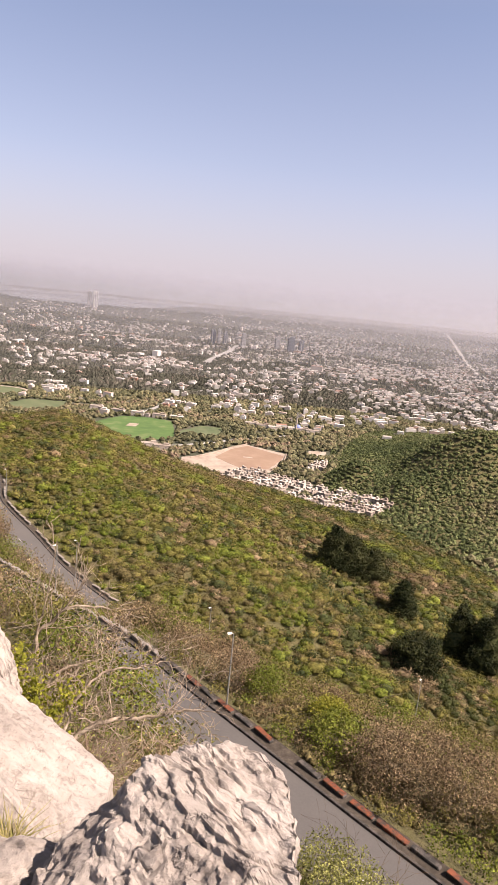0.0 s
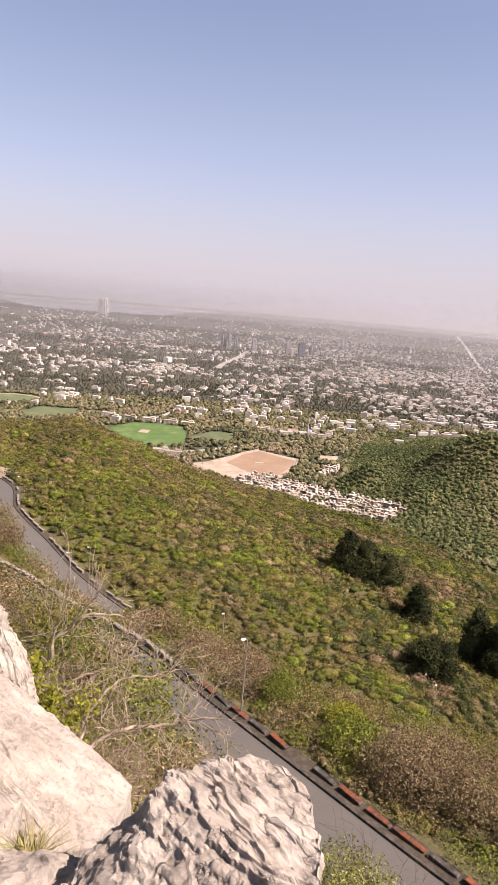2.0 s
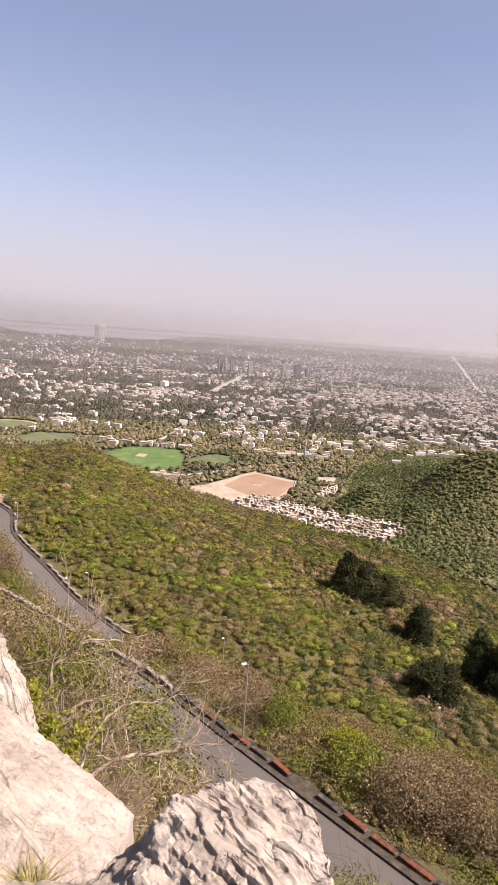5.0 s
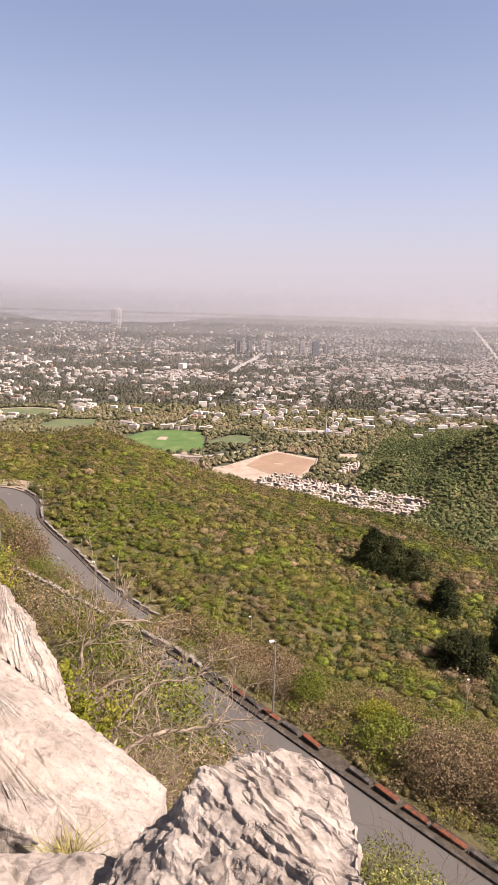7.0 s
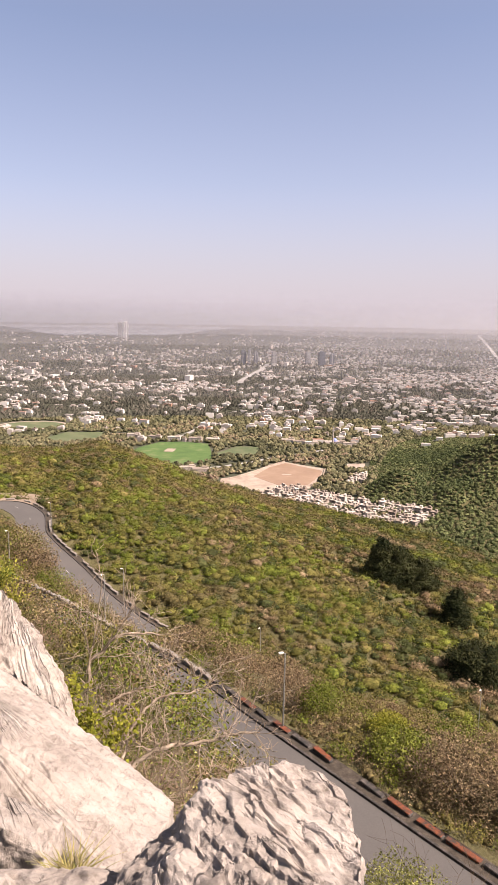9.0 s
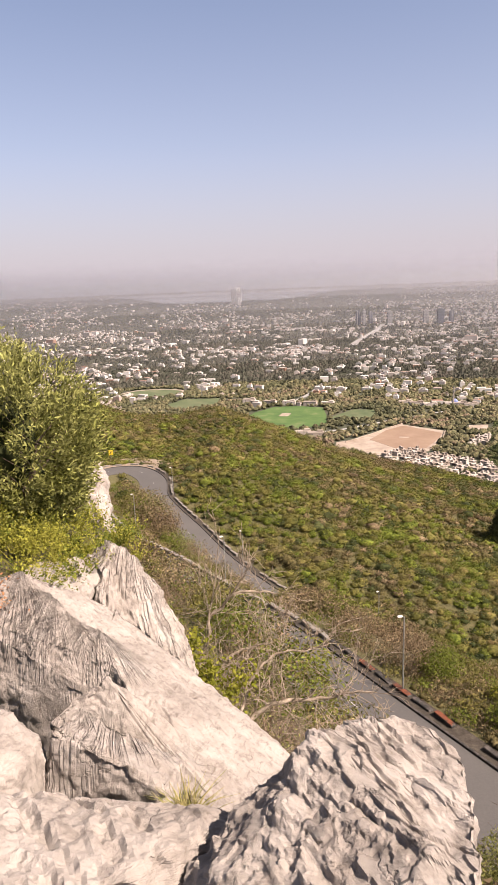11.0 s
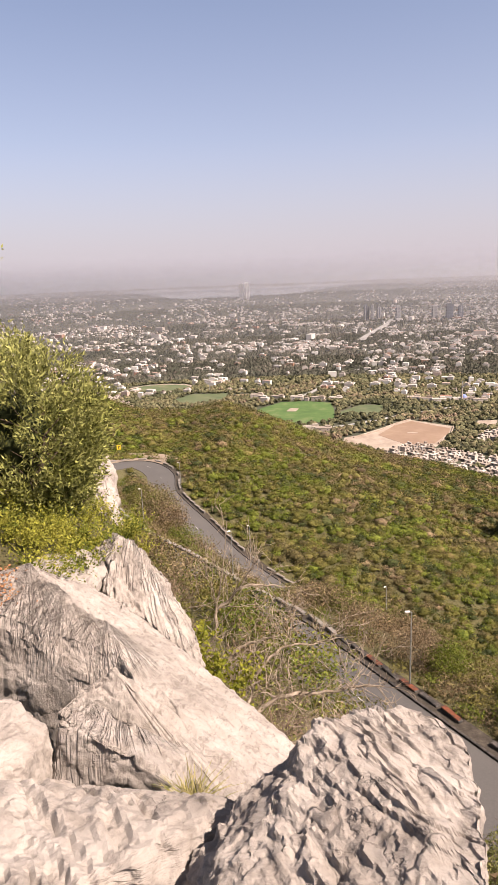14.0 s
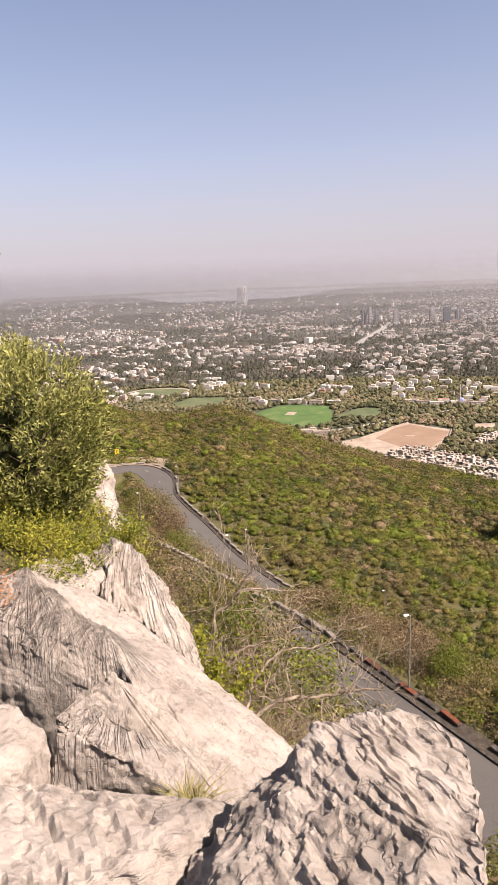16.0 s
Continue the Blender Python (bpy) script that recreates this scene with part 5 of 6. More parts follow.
def grass_tuft(x, y, z, n, tall, label):
    root = tagged(new("grass_tuft"), label, "grass", group="grass tufts on the rock")
    root.matrix_world = pose(x, y, z)
    vs, fs = [], []
    for k in range(n):
        a = rng.uniform(0, 2 * np.pi)
        l, bend = tall * rng.uniform(0.5, 1.1), rng.uniform(0.2, 1.1)
        w = np.array((math.cos(a), math.sin(a), 0))
        s = np.array((-w[1], w[0], 0)) * 0.0045
        st = rng.normal(0, 0.025, 3) * np.array((1, 1, 0))
        u = np.linspace(0, 1, 5)
        mid = st + w * (bend * l * u ** 2)[:, None] + np.array((0, 0, 1)) * (l * u * (1 - 0.4 * bend * u))[:, None]
        wd = (1 - 0.85 * u)[:, None] * s
        vs.append(np.stack([mid - wd, mid + wd], 1).reshape(-1, 3))
        i = np.arange(4) * 2
        fs.append(np.stack([i, i + 1, i + 3, i + 2], 1) + 10 * k)
    part("tuft", mesh_of("tuft", np.vstack(vs), np.vstack(fs), grass_mat), None, root)


grass_mat = leaf_mat("half-dry grass", (0.0912, 0.106, 0.0228), (0.167, 0.167, 0.0456), (0.289, 0.243, 0.106), None, 9, 0.3)
grass_tuft(-0.83, 2.26, 227.75, 130, 0.2, "half-dry green and straw grass tuft in a rock crevice")
grass_tuft(-0.89, 2.30, 227.73, 70, 0.16, "half-dry green and straw grass tuft in a rock crevice")
grass_tuft(-1.41, 2.28, 227.67, 14, 0.09, "small straw-coloured grass tuft on bare rock")

# ---- along the road ----
concrete = Mat("weathered pale concrete", 0.85)
concrete.color(concrete.mix(concrete.piece(), concrete.ramp(concrete.noise(3, 7, 0.7), (0.35, (0.112, 0.0986, 0.0857)), (0.65, (0.216, 0.197, 0.177))), (0.186, 0.168, 0.149))).bump(concrete.noise(14, 6), 0.5, 0.02)
red_paint = Mat("faded red-orange paint", 0.7)
red_paint.color(red_paint.ramp(red_paint.noise(2.2, 7, 0.7), (0.42, (0.04, 0.028, 0.022)), (0.53, (0.12, 0.036, 0.017)), (0.72, (0.175, 0.055, 0.025))))
dark_paint = Mat("sooty black paint", 0.7)
dark_paint.color(dark_paint.ramp(dark_paint.noise(2.5, 6), (0.4, (0.0228, 0.0213, 0.0198)), (0.7, (0.0912, 0.076, 0.0684))))
steel = Mat("galvanised grey steel", 0.5, 0.6)
steel.color(steel.ramp(steel.noise(5, 5), (0.4, (0.228, 0.228, 0.22)), (0.7, (0.342, 0.342, 0.327))))
lamp_white = Mat("white lamp housing", 0.45).color((0.55, 0.55, 0.53))
glass_cover = Mat("clouded lamp cover", 0.25).color((0.6, 0.62, 0.62))


# dusty verge; its tone is darkened to take in the parapet's shadow
verge_mat = Mat("dusty verge toned down for parapet shade", 0.95)
verge_mat.color(verge_mat.ramp(verge_mat.noise(1.4, 8, 0.75), (0.38, (0.025, 0.02, 0.015)), (0.55, (0.052, 0.042, 0.033)), (0.72, (0.105, 0.086, 0.07))))


def parapet_block(kind, label):
    """One block of the roadside parapet, its long side along y."""
    root = tagged(new("parapet_block"), label, "barrier", group="roadside parapet blocks")
    bm = bmesh.new()
    if kind == 0:
        box(bm, -0.17, 0.17, -1.15, 1.15, -0.6, 0.34, 0.03)
        part("body", bm, red_paint, root, "red-orange painted body")
        bm = bmesh.new()
        box(bm, -0.2, 0.2, -1.2, 1.2, 0.34, 0.4, 0.025)
        part("cap", bm, red_paint, root, "worn red cap")
    elif kind == 1:
        box(bm, -0.2, 0.2, -1.0, 1.0, -0.6, 0.30, 0.05)
        part("body", bm, dark_paint, root, "sooty black body")
        bm = bmesh.new()
        box(bm, -0.23, 0.23, -0.96, 0.96, 0.30, 0.37, 0.03)
        part("cap", bm, red_paint, root, "red-orange painted cap")
    elif kind == 3:
        box(bm, -0.2, 0.2, -1.05, 1.05, -0.6, 0.28, 0.05)
        part("body", bm, dark_paint, root, "sooty black body")
        bm = bmesh.new()
        box(bm, -0.2, 0.2, -1.0, 0.9, 0.28, 0.34, 0.03)
        part("cap", bm, dark_paint, root, "worn dark cap")
    else:
        box(bm, -0.2, 0.2, -1.1, 1.1, -0.7, 0.42, 0.05)
        for v in bm.verts:
            v.co += Vector(noise.noise_vector(v.co * 2.3)) * 0.05
        part("body", bm, concrete, root)
        bm = bmesh.new()
        box(bm, -0.23, 0.23, -1.12, 1.12, 0.4, 0.5, 0.03)
        part("cap", bm, concrete, root)
    return root


def beside(line, i, off):
    t = line[min(i + 1, len(line) - 1)] - line[max(i - 1, 0)]
    l = math.hypot(t[0], t[1])
    return line[i, 0] + t[1] / l * off, line[i, 1] - t[0] / l * off, line[i, 2], math.degrees(math.atan2(-t[0], t[1]))


makers = [parapet_block(0, "red-orange roadside parapet block with a worn cap"), parapet_block(1, "low black roadside parapet block with a red cap"),
          parapet_block(2, "weathered pale stone roadside parapet block"), parapet_block(3, "low soot-black roadside parapet block with a worn cap")]
used = [False] * 4


def put_block(kind, m):
    if not used[kind]:
        used[kind] = True
        makers[kind].matrix_world = m
    else:
        copy_thing(makers[kind], m)


turn_i = TURN * 2
i, n = 40, 0
while i < turn_i - 30:
    x, y, z, a = beside(fine_line, i, HALF + 1.05)
    far = y > 58
    kind = 2 if far else int(rng.choice([0, 0, 1, 1, 1, 3, 3, 1]))
    if rng.random() < 0.97:
        put_block(kind, pose(x, y, z - 0.05 + rng.uniform(-0.12, 0.03), rng.normal(0, 1.0), 0, a + rng.normal(0, 1.5)))
    i += 5 + int(far and rng.random() < 0.25)
    n += 1
i, n = turn_i - 2, 0
while i < len(fine_line) - 60:
    x, y, z, a = beside(fine_line, i, -(HALF + 1.05))
    if rng.random() < 0.82:
        put_block(2 if n % 4 or y > 110 else 0, pose(x, y, z - 0.05, 0, 0, a + rng.normal(0, 1.5)))
    i += 5
    n += 1
for s0, s1, off in ((40, turn_i - 30, HALF + 0.12), (turn_i, len(fine_line) - 40, -(HALF + 0.12))):
    v, f = ribbon(fine_line[s0:s1], [off - 0.11, off - 0.09, off + 0.09, off + 0.11], [-0.15, 0.16, 0.16, -0.15])
    tagged(new("kerb", mesh_of("kerb", v, f, dark_paint)), "worn black-painted kerb along the road", "kerb", kind="structure")
    # dusty gutter between kerb and parapet
    g0, g1 = (off + 0.11, off + 1.5) if off > 0 else (off - 1.5, off - 0.11)
    v, f = ribbon(fine_line[s0:s1], [g0, g1], [0.02, 0.0])
    tagged(new("verge", mesh_of("verge", v, f, verge_mat)), "dusty verge strewn with litter and gravel", "verge", kind="structure")


def street_lamp(x, y, z, tall, turn, label="slim grey street lamp with a small white head"):
    root = tagged(new("street_lamp"), label, "lamp", group="street lamps along the road")
    root.matrix_world = pose(x, y, z, 0, 0, turn)
    bm = bmesh.new()
    rod(bm, (0, 0, -0.3), (0, 0, tall), 0.075, 0.045, 10)
    part("pole", bm, steel, root)
    bm = bmesh.new()
    box(bm, -0.16, 0.16, -0.16, 0.16, -0.4, 0.12, 0.02)
    part("footing", bm, concrete, root)
    bm = bmesh.new()
    rod(bm, (0.05, 0, tall - 0.06), (-0.25, 0, tall + 0.04), 0.03, 0.025, 8)
    arm = part("arm", bm, steel, root)
    bm = bmesh.new()
    box(bm, -0.55, -0.12, -0.11, 0.11, tall + 0.01, tall + 0.12, 0.05)
    head = part("head", bm, lamp_white, root, "white lamp head")
    bm = bmesh.new()
    box(bm, -0.5, -0.2, -0.09, 0.09, tall - 0.035, tall + 0.008, 0.02)
    part("cover", bm, glass_cover, head)


def ground_at(x, y):
    return float(land([x], [y])[0])


for x, y, z, tall in ((1.0, 49.2, 196.9, 6.75), (-2.0, 101.6, 173.0, 6.8), (32.1, 94.6, 166.0, 8.4), (-50.2, 141.3, 182.2, 6.1), (-44.4, 104.2, 188.6, 6.5),
                      (-20.9, 76.5, 193.2, 6.0), (-27.2, 112.6, 178.4, 7.3)):
    street_lamp(x, y, min(z, max(z - 1, ground_at(x, y) + 0.05)), tall, rng.uniform(-25, 25) + 20)

# yellow warning sign at the bend
yellow = Mat("yellow sign paint", 0.5).color((0.5, 0.36, 0.03))
black = Mat("black sign paint", 0.5).color((0.02, 0.02, 0.02))
sign = tagged(new("road_sign"), "square yellow warning sign on a grey post", "sign")
sign.matrix_world = pose(-75.2, 163.5, ground_at(-75.2, 163.5), 0, 0, 25)
bm = bmesh.new()
rod(bm, (0, 0, -0.3), (0, 0, 3.5), 0.05, 0.05)
part("post", bm, steel, sign)
bm = bmesh.new()
box(bm, -0.55, 0.55, -0.10, -0.06, 2.2, 3.6, 0.012)
plate = part("plate", bm, yellow, sign, "yellow plate")
bm = bmesh.new()
box(bm, -0.1, 0.1, -0.115, -0.104, 2.45, 3.0)
box(bm, -0.1, 0.38, -0.115, -0.104, 3.0, 3.2)
part("symbol", bm, black, plate, "black bent arrow shape")

# gravel apron outside the bend
apron_mat = Mat("pale gravel", 0.95)
apron_mat.color(apron_mat.ramp(apron_mat.noise(2, 8, 0.7), (0.3, (0.155, 0.114, 0.0827)), (0.7, (0.258, 0.207, 0.16)))).bump(apron_mat.noise(12, 5), 0.5, 0.03)
s = slice(turn_i - 40, turn_i + 18)
v, f = ribbon(fine_line[s], [-HALF - 5.5, -HALF - 2, -HALF - 0.02], [0.75, 0.25, 0.04])
tagged(new("gravel_apron", mesh_of("gravel_apron", v, f, apron_mat, smooth=True)), "pale gravel apron outside the hairpin bend", "gravel", kind="structure")

# bushes that stand out by the road
def round_bush(x, y, rad, tall, mat, label, per=500, leaf=0.2):
    v, f = bushes(np.array([x]), np.array([y]), np.array([rad]), np.array([tall]), int(per * 1.7), leaf * 0.85, 0, 0.55, 0.35)
    ob = tagged(new("bush"), label, "bush", group="single bushes by the road")
    ob.matrix_world = pose(x, y, ground_at(x, y))
    part("foliage", mesh_of("foliage", v - np.array((x, y, ground_at(x, y))), f, mat), None, ob)
    out, ends = [], []
    for k in range(7):
        grow((rng.normal(0, 0.2), rng.normal(0, 0.2), -0.2), (rng.normal(0, 0.7), rng.normal(0, 0.7), 1), tall * 0.75, 0.035, 2, out, ends, kids=(5, 5))
    v, f = join(out)
    part("wood", mesh_of("wood", v, f, bark_pale if mat is dry_mat else bark_dark), None, ob)


round_bush(5.8, 88.5, 3.0, 4.2, green_mat, "rounded fresh green bush below the parapet", 1400, 0.25)
round_bush(4.2, 54.6, 1.9, 2.9, green_mat, "rounded fresh green bush behind the parapet", 2600, 0.15)
round_bush(9.8, 50.5, 1.7, 2.3, lime_mat, "yellow-green bush behind the parapet", 2000, 0.15)
round_bush(-58.6, 133.5, 2.6, 3.2, deep_mat, "spreading dark green bush inside the bend", 1500, 0.25)
round_bush(13.4, 42.0, 3.4, 4.4, dry_mat, "large dry brown bush overhanging the parapet", 5200, 0.11)
round_bush(17.5, 40.5, 3.4, 4.2, dry_mat, "large dry brown bush overhanging the parapet", 5200, 0.11)
round_bush(9.6, 45.5, 2.4, 3.2, green_mat, "dark green bush behind the parapet", 1500, 0.18)
round_bush(22.0, 37, 3.0, 3.6, scrub_mat, "olive bush behind the parapet", 1500, 0.18)
round_bush(4.4, 19.4, 1.9, 4.6, olive_mat, "tall olive bush on the bank above the road", 5200, 0.09)
round_bush(6.6, 20.6, 1.9, 4.2, olive_mat, "tall olive bush on the bank above the road", 5200, 0.09)
round_bush(2.6, 21.5, 1.6, 3.6, dry_mat, "dry brown bush on the bank above the road", 2000, 0.1)
round_bush(1.8, 55.5, 2.6, 3.6, dry_mat, "dry brown bush between the roads", 3000, 0.12)
round_bush(-3.5, 60.5, 2.8, 4.0, dry_mat, "dry brown bush between the roads", 3000, 0.12)

# ---- the city on the plain ----
wall_mat = Mat("pale plaster walls", 0.85)
wall_mat.color(wall_mat.ramp(wall_mat.island(), (0.0, (0.3, 0.265, 0.235)), (0.2, (0.37, 0.335, 0.305)), (0.5, (0.46, 0.425, 0.395)), (0.85, (0.54, 0.515, 0.49)), (0.97, (0.264, 0.158, 0.115))))
roof_mat = Mat("sun-bleached flat roofs", 0.9)
roof_mat.color(roof_mat.ramp(roof_mat.island(), (0.0, (0.26, 0.228, 0.21)), (0.3, (0.34, 0.308, 0.282)), (0.8, (0.47, 0.44, 0.415)), (0.95, (0.226, 0.121, 0.085))))
lawn = Mat("mown green turf", 0.95)
lawn.color(lawn.ramp(lawn.noise(0.035, 6, 0.6), (0.35, (0.045, 0.088, 0.024)), (0.55, (0.064, 0.112, 0.032)), (0.72, (0.125, 0.14, 0.062))))
pale_lawn = Mat("dry park grass", 0.95)
pale_lawn.color(pale_lawn.ramp(pale_lawn.noise(0.03, 6, 0.65), (0.35, (0.0562, 0.0791, 0.0358)), (0.6, (0.0974, 0.108, 0.0562)), (0.75, (0.158, 0.143, 0.0974))))
dirt = Mat("bare red-brown earth", 0.95)
dirt.color(dirt.ramp(dirt.noise(0.03, 7, 0.65), (0.3, (0.165, 0.108, 0.075)), (0.55, (0.205, 0.14, 0.10)), (0.75, (0.25, 0.18, 0.135)))).bump(dirt.noise(0.5, 4), 0.2, 0.2)
pale_dirt = Mat("pale trodden earth", 0.95)
pale_dirt.color(pale_dirt.ramp(pale_dirt.noise(0.05, 7, 0.65), (0.3, (0.19, 0.145, 0.112)), (0.7, (0.34, 0.285, 0.24))))
street_mat = Mat("pale city street", 0.9)
street_mat.color(street_mat.ramp(street_mat.noise(0.02, 5), (0.3, (0.198, 0.186, 0.181)), (0.7, (0.286, 0.275, 0.264))))
tower_dark = Mat("grey-blue tower cladding", 0.5)
tower_dark.color(tower_dark.ramp(tower_dark.noise(0.03, 4), (0.3, (0.085, 0.09, 0.105)), (0.7, (0.115, 0.12, 0.135))))
tower_pale = Mat("pale tower cladding", 0.6)
tower_pale.color(tower_pale.ramp(tower_pale.noise(0.03, 4), (0.3, (0.244, 0.23, 0.226)), (0.7, (0.31, 0.301, 0.297))))
tower_white = Mat("white tower cladding", 0.6)
tower_white.color(tower_white.ramp(tower_white.noise(0.03, 4), (0.3, (0.6, 0.58, 0.56)), (0.7, (0.72, 0.7, 0.68))))
tower_glass = Mat("dark window band", 0.25, spec=0.5).color((0.1, 0.105, 0.125))
blue_tile = Mat("blue dome tiles", 0.4).color((0.16, 0.20, 0.42))


def flat_patch(name, outline, z, mat, label, cat, thick=0.5):
    """A slightly raised flat piece of ground with the given outline."""
    bm = bmesh.new()
    vs = [bm.verts.new((x, y, z)) for x, y in outline]
    face = bm.faces.new(vs)
    if face.normal.z < 0 or bmesh.ops.recalc_face_normals(bm, faces=[face]):
        pass
    r = bmesh.ops.extrude_face_region(bm, geom=[face])
    for e in r["geom"]:
        if isinstance(e, bmesh.types.BMVert):
            e.co.z -= thick
    bmesh.ops.recalc_face_normals(bm, faces=bm.faces)
    return tagged(part(name, bm, mat, None), label, cat, kind="structure")


def oval(cx, cy, rx, ry, n=48, a=0.0):
    c, s = math.cos(a), math.sin(a)
    return [(cx + c * rx * math.cos(t) - s * ry * math.sin(t), cy + s * rx * math.cos(t) + c * ry * math.sin(t)) for t in (2 * math.pi * k / n for k in range(n))]


PATCHES = []


def field(name, outline, z, mat, label, cat="field"):
    PATCHES.append(np.array(outline))
    return flat_patch(name, outline, z, mat, label, cat)


def inside(x, y, poly, grow_by=0.0):
    c = poly.mean(0)
    q = c + (poly - c) * (1 + grow_by / np.maximum(np.linalg.norm(poly - c, axis=1), 1)[:, None])
    res = np.zeros(len(x), bool)
    for (x0, y0), (x1, y1) in zip(q, np.roll(q, -1, 0)):
        k = (y0 > y) != (y1 > y)
        res ^= k & (x < (x1 - x0) * (y - y0) / (y1 - y0 + 1e-12) + x0)
    return res


field("cricket_ground", [(-252, 1070), (-240, 1128), (-214, 1180), (-172, 1190), (-125, 1176), (-112, 1110), (-104, 1033), (-150, 1005), (-205, 1020)], 0.5, lawn, "mown green cricket ground in the plain")
field("cricket_pitch", [(-192, 1098), (-176, 1098), (-174, 1124), (-190, 1124)], 0.65, pale_dirt, "worn tan cricket pitch in the turf")
field("park_lawn", [(-98, 1075), (-100, 1100), (-70, 1160), (-30, 1158), (-35, 1085)], 0.4, pale_lawn, "dry green park lawn with hedges")
field("sports_oval", oval(-503, 1333, 70, 52, 48, 0.2), 0.3, pale_dirt, "pale running track round a sports oval")
field("oval_turf", oval(-503, 1333, 62, 43, 48, 0.2), 0.45, pale_lawn, "dry green turf inside the running track")
field("park_lawn", [(-430, 1190), (-410, 1260), (-340, 1270), (-330, 1200), (-380, 1150)], 0.4, pale_lawn, "dry green park lawn beside trees")
field("earth_apron", [(-79, 885), (-79, 921), (-61, 935), (-36, 974), (11, 1042), (73, 1001), (68, 950), (45, 880), (7, 846), (-28, 860)], 0.3, pale_dirt, "pale trodden earth round the playing field")
field("dirt_field", [(-33, 939), (-11, 1000), (14, 1033), (69, 986), (64, 955), (43, 897), (9, 884)], 0.45, dirt, "bare red-brown dirt playing field")
field("pitch_strip", [(8, 952), (22, 952), (22, 958), (8, 958)], 0.6, pale_dirt, "pale worn strip in the dirt field")
field("dirt_lot", [(-322, 1235), (-318, 1262), (-285, 1265), (-288, 1238)], 0.4, dirt, "small orange-brown earth lot among trees")
field("earth_lot", [(108, 1010), (112, 1040), (150, 1046), (158, 1020), (135, 1004)], 0.4, pale_dirt, "pale bare earth clearing among trees")


def boundary_wall(pts, label, h=2.6):
    root = tagged(new("boundary_wall"), label, "wall", kind="structure")
    for (x0, y0), (x1, y1) in zip(pts, pts[1:]):
        bm = bmesh.new()
        l = math.hypot(x1 - x0, y1 - y0)
        box(bm, 0, l, -0.5, 0.5, -0.2, h, 0.05, pose(x0, y0, 0, 0, 0, math.degrees(math.atan2(y1 - y0, x1 - x0))))
        part("wall_run", bm, pale_dirt, root)


boundary_wall([(-66, 919), (-37, 956), (-12, 1006), (13, 1041)], "pale plastered wall along the playing field", 2.4)
boundary_wall([(74, 995), (68, 952), (48, 894)], "pale plastered wall along the playing field")


def city_street(pts, width, label):
    p = spline([(x, y, 0.35) for x, y in pts], 12)
    p[:, 2] += land(p[:, 0], p[:, 1])
    v, f = ribbon(p, [-width / 2, width / 2], [0, 0])
    PATCHES.append(np.vstack([p[:, :2] + (width / 2 + 2, 0), (p[:, :2] - (width / 2 + 2, 0))[::-1]]))
    tagged(new("city_street", mesh_of("city_street", v, f, street_mat)), label, "street", kind="structure")


city_street([(-140, 2230), (-128, 2400), (-100, 2650), (-72, 2900), (-50, 3150)], 26, "wide pale avenue running away between trees")
city_street([(905, 2250), (943, 2485), (990, 2800), (1090, 3460), (1180, 4100)], 18, "wide pale highway at the city's edge")
city_street([(-190, 1215), (-165, 1330), (-150, 1460), (-100, 1600)], 9, "narrow pale lane through the trees")
city_street([(-330, 1100), (-240, 1000), (-150, 985), (-95, 990), (0, 1075), (90, 1150)], 8, "narrow pale road round the fields")


# the lake at the far edge of the city
lake_mat = Mat("still grey-blue lake water", 0.85, spec=0.2)
lake_mat.color(lake_mat.ramp(lake_mat.noise(0.004, 4), (0.3, (0.13, 0.138, 0.152)), (0.7, (0.155, 0.163, 0.177))))
shore = np.linspace(-23, -3.2, 60)
q = np.column_stack([shore, shore])
r_in = 3990 + 130 * fbm(q * 0.35, 3, 501) + 330 * smoothstep(-10, -3, shore) + 300 * (1 - smoothstep(-23, -19, shore))
r_out = np.maximum(4400 + 160 * fbm(q * 0.3 + 40, 3, 502), r_in + 6)
rows = []
for u in np.linspace(0, 1, 6):
    rr = r_in * (1 - u) + r_out * u
    lx, ly = rr * np.sin(np.radians(shore)), rr * np.cos(np.radians(shore))
    rows.append(np.column_stack([lx, ly, land(lx, ly) + 1.5]))
k = np.arange(59)[:, None] * 6 + np.arange(5)[None]
tagged(new("lake", mesh_of("lake", np.stack(rows, 1).reshape(-1, 3), np.stack([k, k + 1, k + 7, k + 6], -1).reshape(-1, 4), lake_mat, smooth=True)), "calm grey-blue lake beyond the city", "lake", kind="structure")
PATCHES.append(np.vstack([rows[0][:, :2], rows[-1][::-1, :2]]))


def boxes(x, y, w, d, h, a, z0=0.0):
    """Open-bottomed blocks: walls and roofs apart, so that each takes its own shade."""
    n = len(x)
    c, s = np.cos(a), np.sin(a)
    sx = np.array([-0.5, 0.5, 0.5, -0.5])
    sy = np.array([-0.5, -0.5, 0.5, 0.5])
    px = x[:, None] + c[:, None] * sx * w[:, None] - s[:, None] * sy * d[:, None]
    py = y[:, None] + s[:, None] * sx * w[:, None] + c[:, None] * sy * d[:, None]
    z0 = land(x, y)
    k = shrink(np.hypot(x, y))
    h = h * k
    lo = np.stack([px, py, np.repeat((z0 - 0.3)[:, None], 4, 1)], -1)
    hi = np.stack([px, py, np.repeat((z0 + h)[:, None], 4, 1)], -1)
    v = np.concatenate([lo, hi, hi], 1).reshape(-1, 3)
    k = np.arange(n)[:, None, None] * 12
    walls = (np.array([(0, 1, 5, 4), (1, 2, 6, 5), (2, 3, 7, 6), (3, 0, 4, 7)])[None] + k).reshape(-1, 4)
    roof = (np.array([(8, 9, 10, 11)])[None] + k).reshape(-1, 4)
    return v, np.vstack([walls, roof]), np.concatenate([np.zeros(len(walls), int), np.ones(len(roof), int)])


